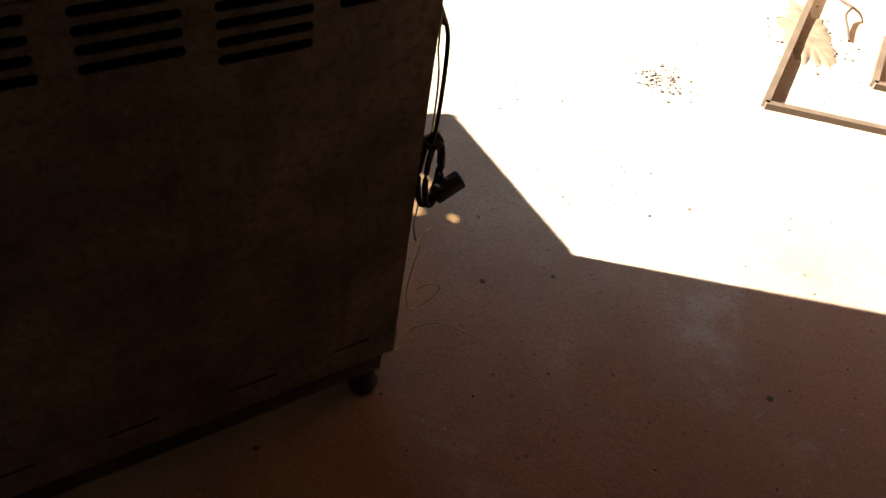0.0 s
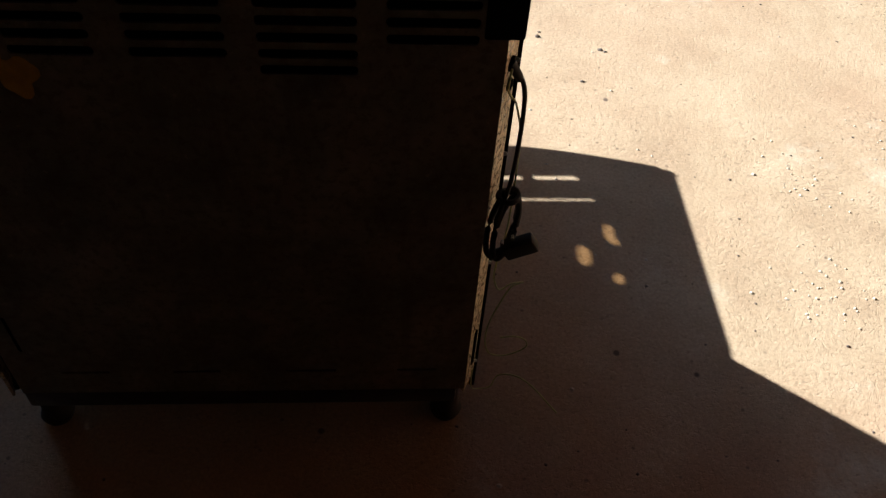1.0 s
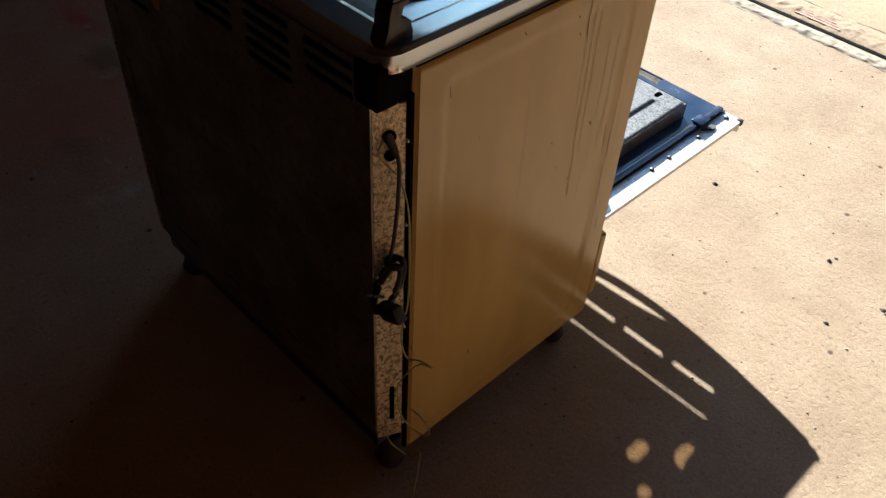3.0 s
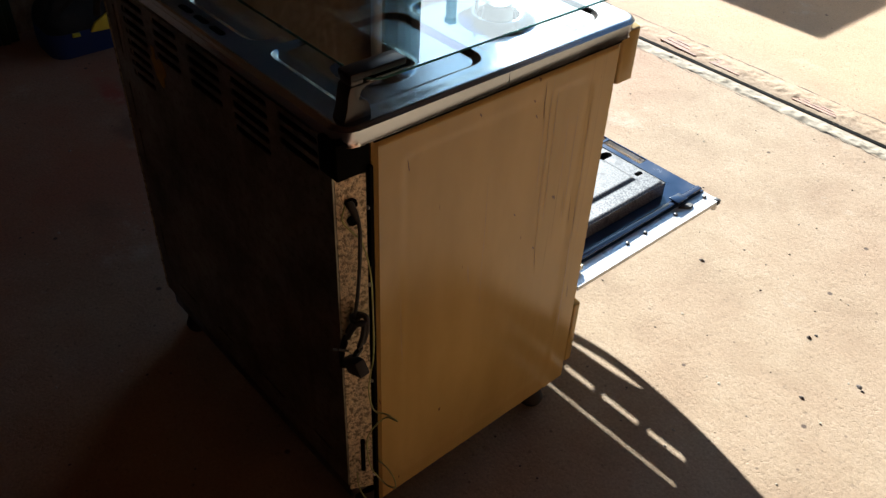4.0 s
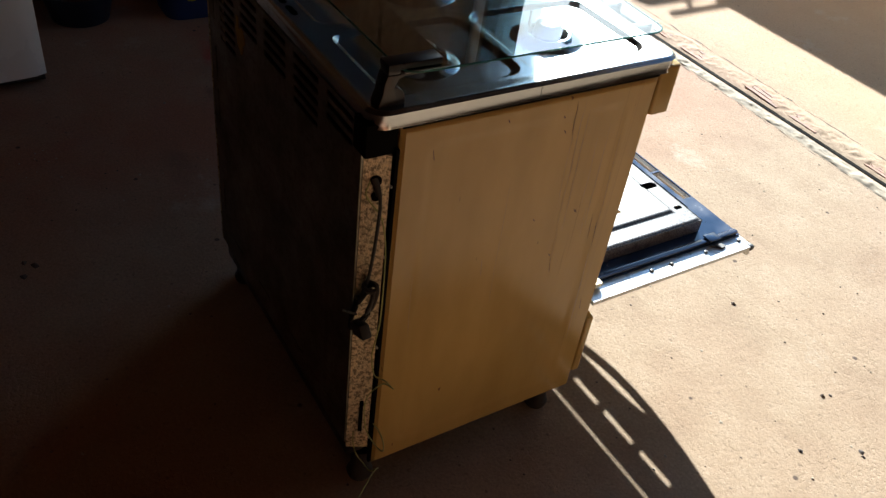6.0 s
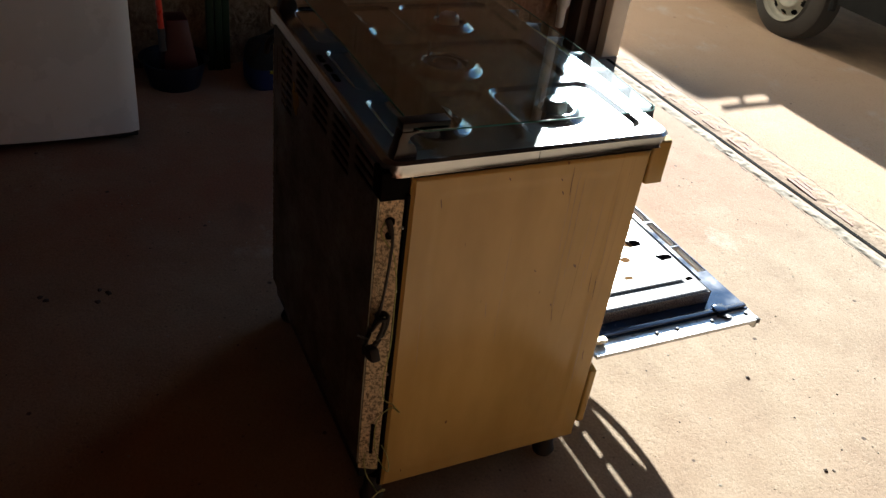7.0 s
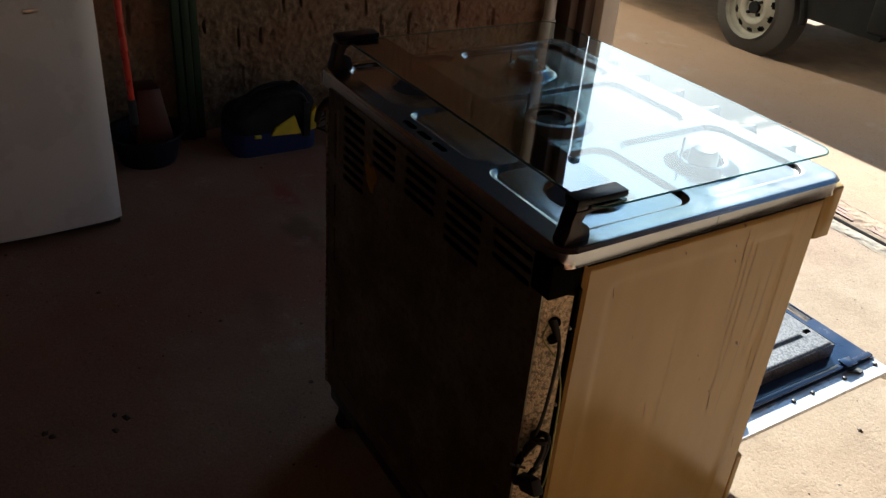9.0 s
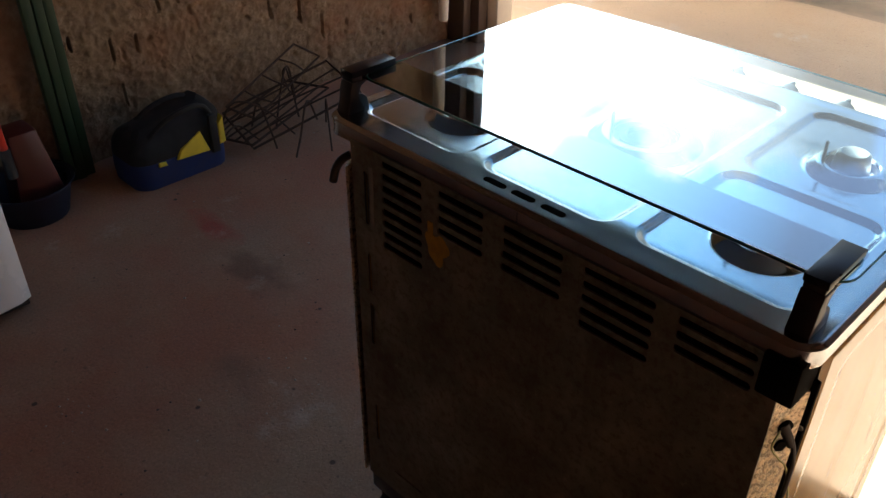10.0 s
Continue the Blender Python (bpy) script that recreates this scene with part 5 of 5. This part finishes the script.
def pickup():
    c = thing("pickup_truck", "dusty white pickup with dark bumper and steel wheels, parked outside", "car", at=(0, 0, 0))
    near, far = 3.50, 5.06
    tail = -1.66
    wheel_x = (-2.52, -4.95)

    def profile(z_line, x0, x1, y0, y1, arches, mat, name, label, z_low=0.34):
        bm = bmesh.new()
        pts = [(x1, z_low)]
        pts += [(x1 + 0.02, (z_low + z_line(x1)) / 2), (x1, z_line(x1))]
        for i in range(1, 20):
            x = x1 + (x0 - x1) * i / 20
            pts.append((x, z_line(x)))
        pts += [(x0, z_line(x0)), (x0, z_low)]
        for ax in sorted(arches):
            for i in range(13):
                a = math.pi * (1 - i / 12)
                pts.append((ax + 0.37 * math.cos(a), max(z_low, 0.30 + 0.36 * math.sin(a))))
        a_ = [bm.verts.new((x, y0, z)) for x, z in pts]
        b_ = [bm.verts.new((x, y1, z)) for x, z in pts]
        fa, fb = bm.faces.new(a_), bm.faces.new(b_[::-1])
        for i in range(len(pts)):
            j = (i + 1) % len(pts)
            bm.faces.new((a_[i], b_[i], b_[j], a_[j]))
        bmesh.ops.recalc_face_normals(bm, faces=bm.faces)
        bmesh.ops.triangulate(bm, faces=[fa, fb])
        return part(name, bm, mat, c, label, False)

    profile(lambda x: 0.64, -5.75, tail, near, far, wheel_x, CAR_DARK, "lower_body", "dark dusty lower body")
    bed = box_bm(-5.75, tail - 0.077, near + 0.012, far - 0.012, 0.644, 0.939, 0.025, 3)
    part("bed", bed, CAR_WHITE, c, "white low-sided load bed")
    part("cab", box_bm(-5.27, -4.09, near + 0.58, far - 0.14, 0.941, 1.727, 0.12, 4), CAR_WHITE, c)
    part("side_window", box_bm(-5.12, -4.27, near + 0.572, near + 0.582, 1.237, 1.607, 0.004), BLACK_PAINT, c)
    part("bumper", box_bm(tail - 0.10, tail + 0.10, near - 0.01, far + 0.01, 0.36, 0.57, 0.03, 3), CAR_DARK, c, "dark rear bumper")
    part("tail_lamp", box_bm(tail - 0.16, tail - 0.005, near - 0.004, near + 0.10, 0.650, 0.77, 0.01), LAMP_RED, c, "red tail lamp")
    for x in wheel_x:
        part("arch_trim", tube_bm([(x + 0.375 * math.cos(math.pi * i / 16), near - 0.004, 0.30 + 0.365 * math.sin(math.pi * i / 16)) for i in range(17)], 0.022, 8), CAR_DARK, c)
        for y, sgn in ((near + 0.01, -1), (far - 0.01, 1)):
            w = part("wheel", lathe_bm([(0.184, 0.02 * sgn), (0.198, 0.005 * sgn), (0.255, 0.0), (0.285, -0.022 * sgn), (0.295, -0.06 * sgn), (0.295, -0.15 * sgn), (0.255, -0.19 * sgn)], (x, y, 0.295), 48, axis="y"), TYRE, c, "dusty worn tyre")
            part("rim", rim_bm(x, y, 0.295, sgn), RIM, w, "dusty grey steel rim with oval holes")
            part("hub", cyl_bm(0.036, (x, y - 0.012 * sgn, 0.295), (x, y - 0.042 * sgn, 0.295), 20), CAR_DARK, w)
            for k in range(4):
                a = math.pi * (0.25 + 0.5 * k)
                part("bolt", cyl_bm(0.010, (x + 0.052 * math.cos(a), y - 0.012 * sgn, 0.295 + 0.052 * math.sin(a)), (x + 0.052 * math.cos(a), y - 0.040 * sgn, 0.295 + 0.052 * math.sin(a)), 8), CAR_DARK, w)
            part("drum", cyl_bm(0.160, (x, y - 0.07 * sgn, 0.295), (x, y - 0.10 * sgn, 0.295), 32), CAR_DARK, w)
    # added block: shortens the strip of sun passing beneath the truck
    part("sun_block", box_bm(-3.15, tail - 0.12, far - 0.40, far - 0.06, 0.19, 0.50, 0.03), CAR_DARK, c, "dark block added under the load bed to stop the sun")
    part("underbody", box_bm(-5.6, tail - 0.06, near + 0.24, far - 0.24, 0.46, 0.60), CAR_DARK, c)
    for y in (near + 0.62, near + 0.80, near + 0.98):
        part("rail_post", cyl_bm(0.014, (-3.792, y, 0.937), (-3.792, y, 1.547), 10), CAR_DARK, c)
    part("bed_rail", cyl_bm(0.016, (-3.792, near + 0.50, 1.547), (-3.792, near + 1.2, 1.547), 10), CAR_DARK, c)
    c.location = (-0.21, 0.22, KERB)


pickup()

def utility_pole():
    p = thing("utility_pole", "tall grey concrete power pole with a lamp arm in the street", "power pole")
    x, y = -21.9, 20.3
    part("shaft", cyl_bm(0.27, (x, y, KERB), (x, y, 13.6), 14, 0.20), CONCRETE, p)
    part("lamp_head", box_bm(x - 0.22, x + 0.18, y - 0.16, y + 0.16, 13.6, 13.85, 0.05), CAR_DARK, p, "dark street lamp head")


utility_pole()

# ---- metal frame on the floor ----


def floor_frame():
    f = thing("metal_frame", "angle-iron stand frame resting on the concrete", "metal frame")
    for a, b in (((1.28, 0.37), (2.05, 0.85)), ((1.28, 0.37), (1.75, -0.04)), ((1.66, 0.32), (2.2, 0.66)), ((1.66, 0.32), (1.95, 0.07))):
        d = (Vector(b) - Vector(a)).normalized()
        n = Vector((-d.y, d.x)) * 0.009
        bm = bmesh.new()
        q = [(a[0] - n.x, a[1] - n.y), (b[0] - n.x, b[1] - n.y), (b[0] + n.x, b[1] + n.y), (a[0] + n.x, a[1] + n.y)]
        slab_bm(q, 0.0, 0.018, 0.0, bm)
        part("bar", bm, DULL_STEEL, f, smooth=False)
    return f


floor_frame()
board = box_bm(-0.012, 0.012, -0.30, 0.30, 0, 0.55, 0.003)
bmesh.ops.transform(board, matrix=pose(1.955, 0.66, 0.0, 0, 0, -14), verts=board.verts)
solo("board", board, WOOD, "brown wooden board standing on the concrete", "board")


def crack_bm(points, wide):
    bm = bmesh.new()
    line = spline(points, 26)
    pairs = []
    for i, p in enumerate(line):
        w = wide * max(0.02, 0.35 + 1.5 * noise.noise((i * 0.55, 2, 5)))
        q = Vector((p[0] + 0.012 * noise.noise((i * 0.4, 0, 3)), p[1] + 0.012 * noise.noise((i * 0.4, 7, 3)), 0.0008))
        pairs.append((bm.verts.new(q + Vector((-0.6 * w, -0.8 * w, 0))), bm.verts.new(q + Vector((0.6 * w, 0.8 * w, 0)))))
    for a, b in zip(pairs, pairs[1:]):
        bm.faces.new((a[0], b[0], b[1], a[1]))
    return bm


structure("floor_crack", crack_bm([(1.15, 1.50, 0), (1.45, 1.26, 0), (1.72, 1.05, 0), (2.1, 0.78, 0)], 0.006), SPECK, "dark crack across the concrete floor", "crack")
structure("floor_crack", crack_bm([(-2.2, 2.268, 0), (-1.2, 2.272, 0), (-0.6, 2.266, 0), (0.4, 2.27, 0)], 0.005), SPECK, "broken edge along the gate track", "crack")
structure("floor_crack", crack_bm([(-1.3, 2.043, 0), (-0.7, 2.040, 0), (-0.2, 2.044, 0), (0.5, 2.040, 0)], 0.003), SPECK, "thin crack beside the gate track", "crack")


def patch_bm(cx, cy, rx, ry, turn, seed):
    """A ragged, very low patch of bare earth where the concrete has broken away."""
    bm = bmesh.new()
    rings = []
    for k, lift in ((1.0, 0.0003), (0.86, 0.0030), (0.45, 0.0042)):
        ring = []
        for i in range(72):
            a = 2 * math.pi * i / 72
            r = k * (1 + 0.45 * noise.noise((2.2 * math.cos(a), 2.2 * math.sin(a), seed)) + 0.22 * noise.noise((7 * math.cos(a), 7 * math.sin(a), seed)))
            u, v = rx * r * math.cos(a), ry * r * math.sin(a)
            ring.append(bm.verts.new((cx + u * math.cos(turn) - v * math.sin(turn), cy + u * math.sin(turn) + v * math.cos(turn), lift + (0.003 * abs(noise.noise((u * 40, v * 40, seed))) if k < 1 else 0))))
        rings.append(ring)
    for p, q in zip(rings, rings[1:]):
        for i in range(72):
            j = (i + 1) % 72
            bm.faces.new((p[i], p[j], q[j], q[i]))
    bm.faces.new(rings[-1])
    return bm


structure("bare_patch", patch_bm(1.68, 0.585, 0.17, 0.075, 0.9, 3.0), EARTH, "brown earth where the concrete has broken away", "ground", True)
solo("bent_wire", tube_bm(spline([(1.95, 0.69, 0.004), (1.90, 0.62, 0.03), (1.86, 0.60, 0.02), (1.82, 0.55, 0.008), (1.78, 0.51, 0.004)], 6), 0.004, 6), RUST, "bent rusty wire lying on the concrete", "wire")


def grit():
    """Loose grit, flakes and lime chips on the floor."""
    rnd = random.Random(11)

    def scatter(name, spots, mat, label):
        bm = bmesh.new()
        for x, y, r in spots:
            n = rnd.choice((5, 6, 7))
            a0 = rnd.uniform(0, 6.28)
            ring = [(x + r * rnd.uniform(0.6, 1.2) * math.cos(a0 + 2 * math.pi * i / n), y + r * rnd.uniform(0.5, 1.1) * math.sin(a0 + 2 * math.pi * i / n)) for i in range(n)]
            low = [bm.verts.new((px, py, 0.0003)) for px, py in ring]
            top = bm.verts.new((x, y, r * rnd.uniform(0.35, 0.8)))
            for i in range(n):
                bm.faces.new((low[i], low[(i + 1) % n], top))
        return solo(name, bm, mat, label, "debris", kind="stuff", smooth=False)

    dark = [(-0.092, 1.181, 0.009), (0.242, 1.142, 0.008), (0.25, 1.16, 0.006), (0.40, 1.088, 0.008), (0.41, 1.08, 0.006), (0.333, 0.957, 0.007), (0.717, 0.172, 0.006), (-0.932, -0.398, 0.012), (-0.95, -0.42, 0.010), (-0.90, -0.43, 0.011), (-0.94, -0.556, 0.012), (-0.96, -0.57, 0.011)]
    dark += [(rnd.uniform(-2.2, 2.2), rnd.uniform(-0.9, 2.0), rnd.uniform(0.0015, 0.0045)) for _ in range(420)]
    dark += [(1.09 + rnd.gauss(0, 0.040), 0.555 + rnd.gauss(0, 0.034), rnd.uniform(0.0025, 0.0075)) for _ in range(95)]
    dark += [(1.66 + rnd.gauss(0, 0.08), 0.56 + rnd.gauss(0, 0.07), rnd.uniform(0.003, 0.009)) for _ in range(70)]
    scatter("floor_grit", dark, SPECK, "small dark grit scattered over the concrete")
    pale = [(rnd.uniform(-2.2, 2.2), rnd.uniform(-0.9, 2.6), rnd.uniform(0.002, 0.006)) for _ in range(160)]
    for cx, cy, n in ((0.70, 0.30, 50), (0.78, 0.62, 40), (1.05, 0.75, 40), (-1.15, 0.12, 12), (-1.35, -0.30, 12)):
        pale += [(cx + rnd.gauss(0, 0.06), cy + rnd.gauss(0, 0.05), rnd.uniform(0.0015, 0.005)) for _ in range(n)]
    scatter("lime_chips", pale, CHIP, "pale chips of lime scattered over the concrete")


grit()
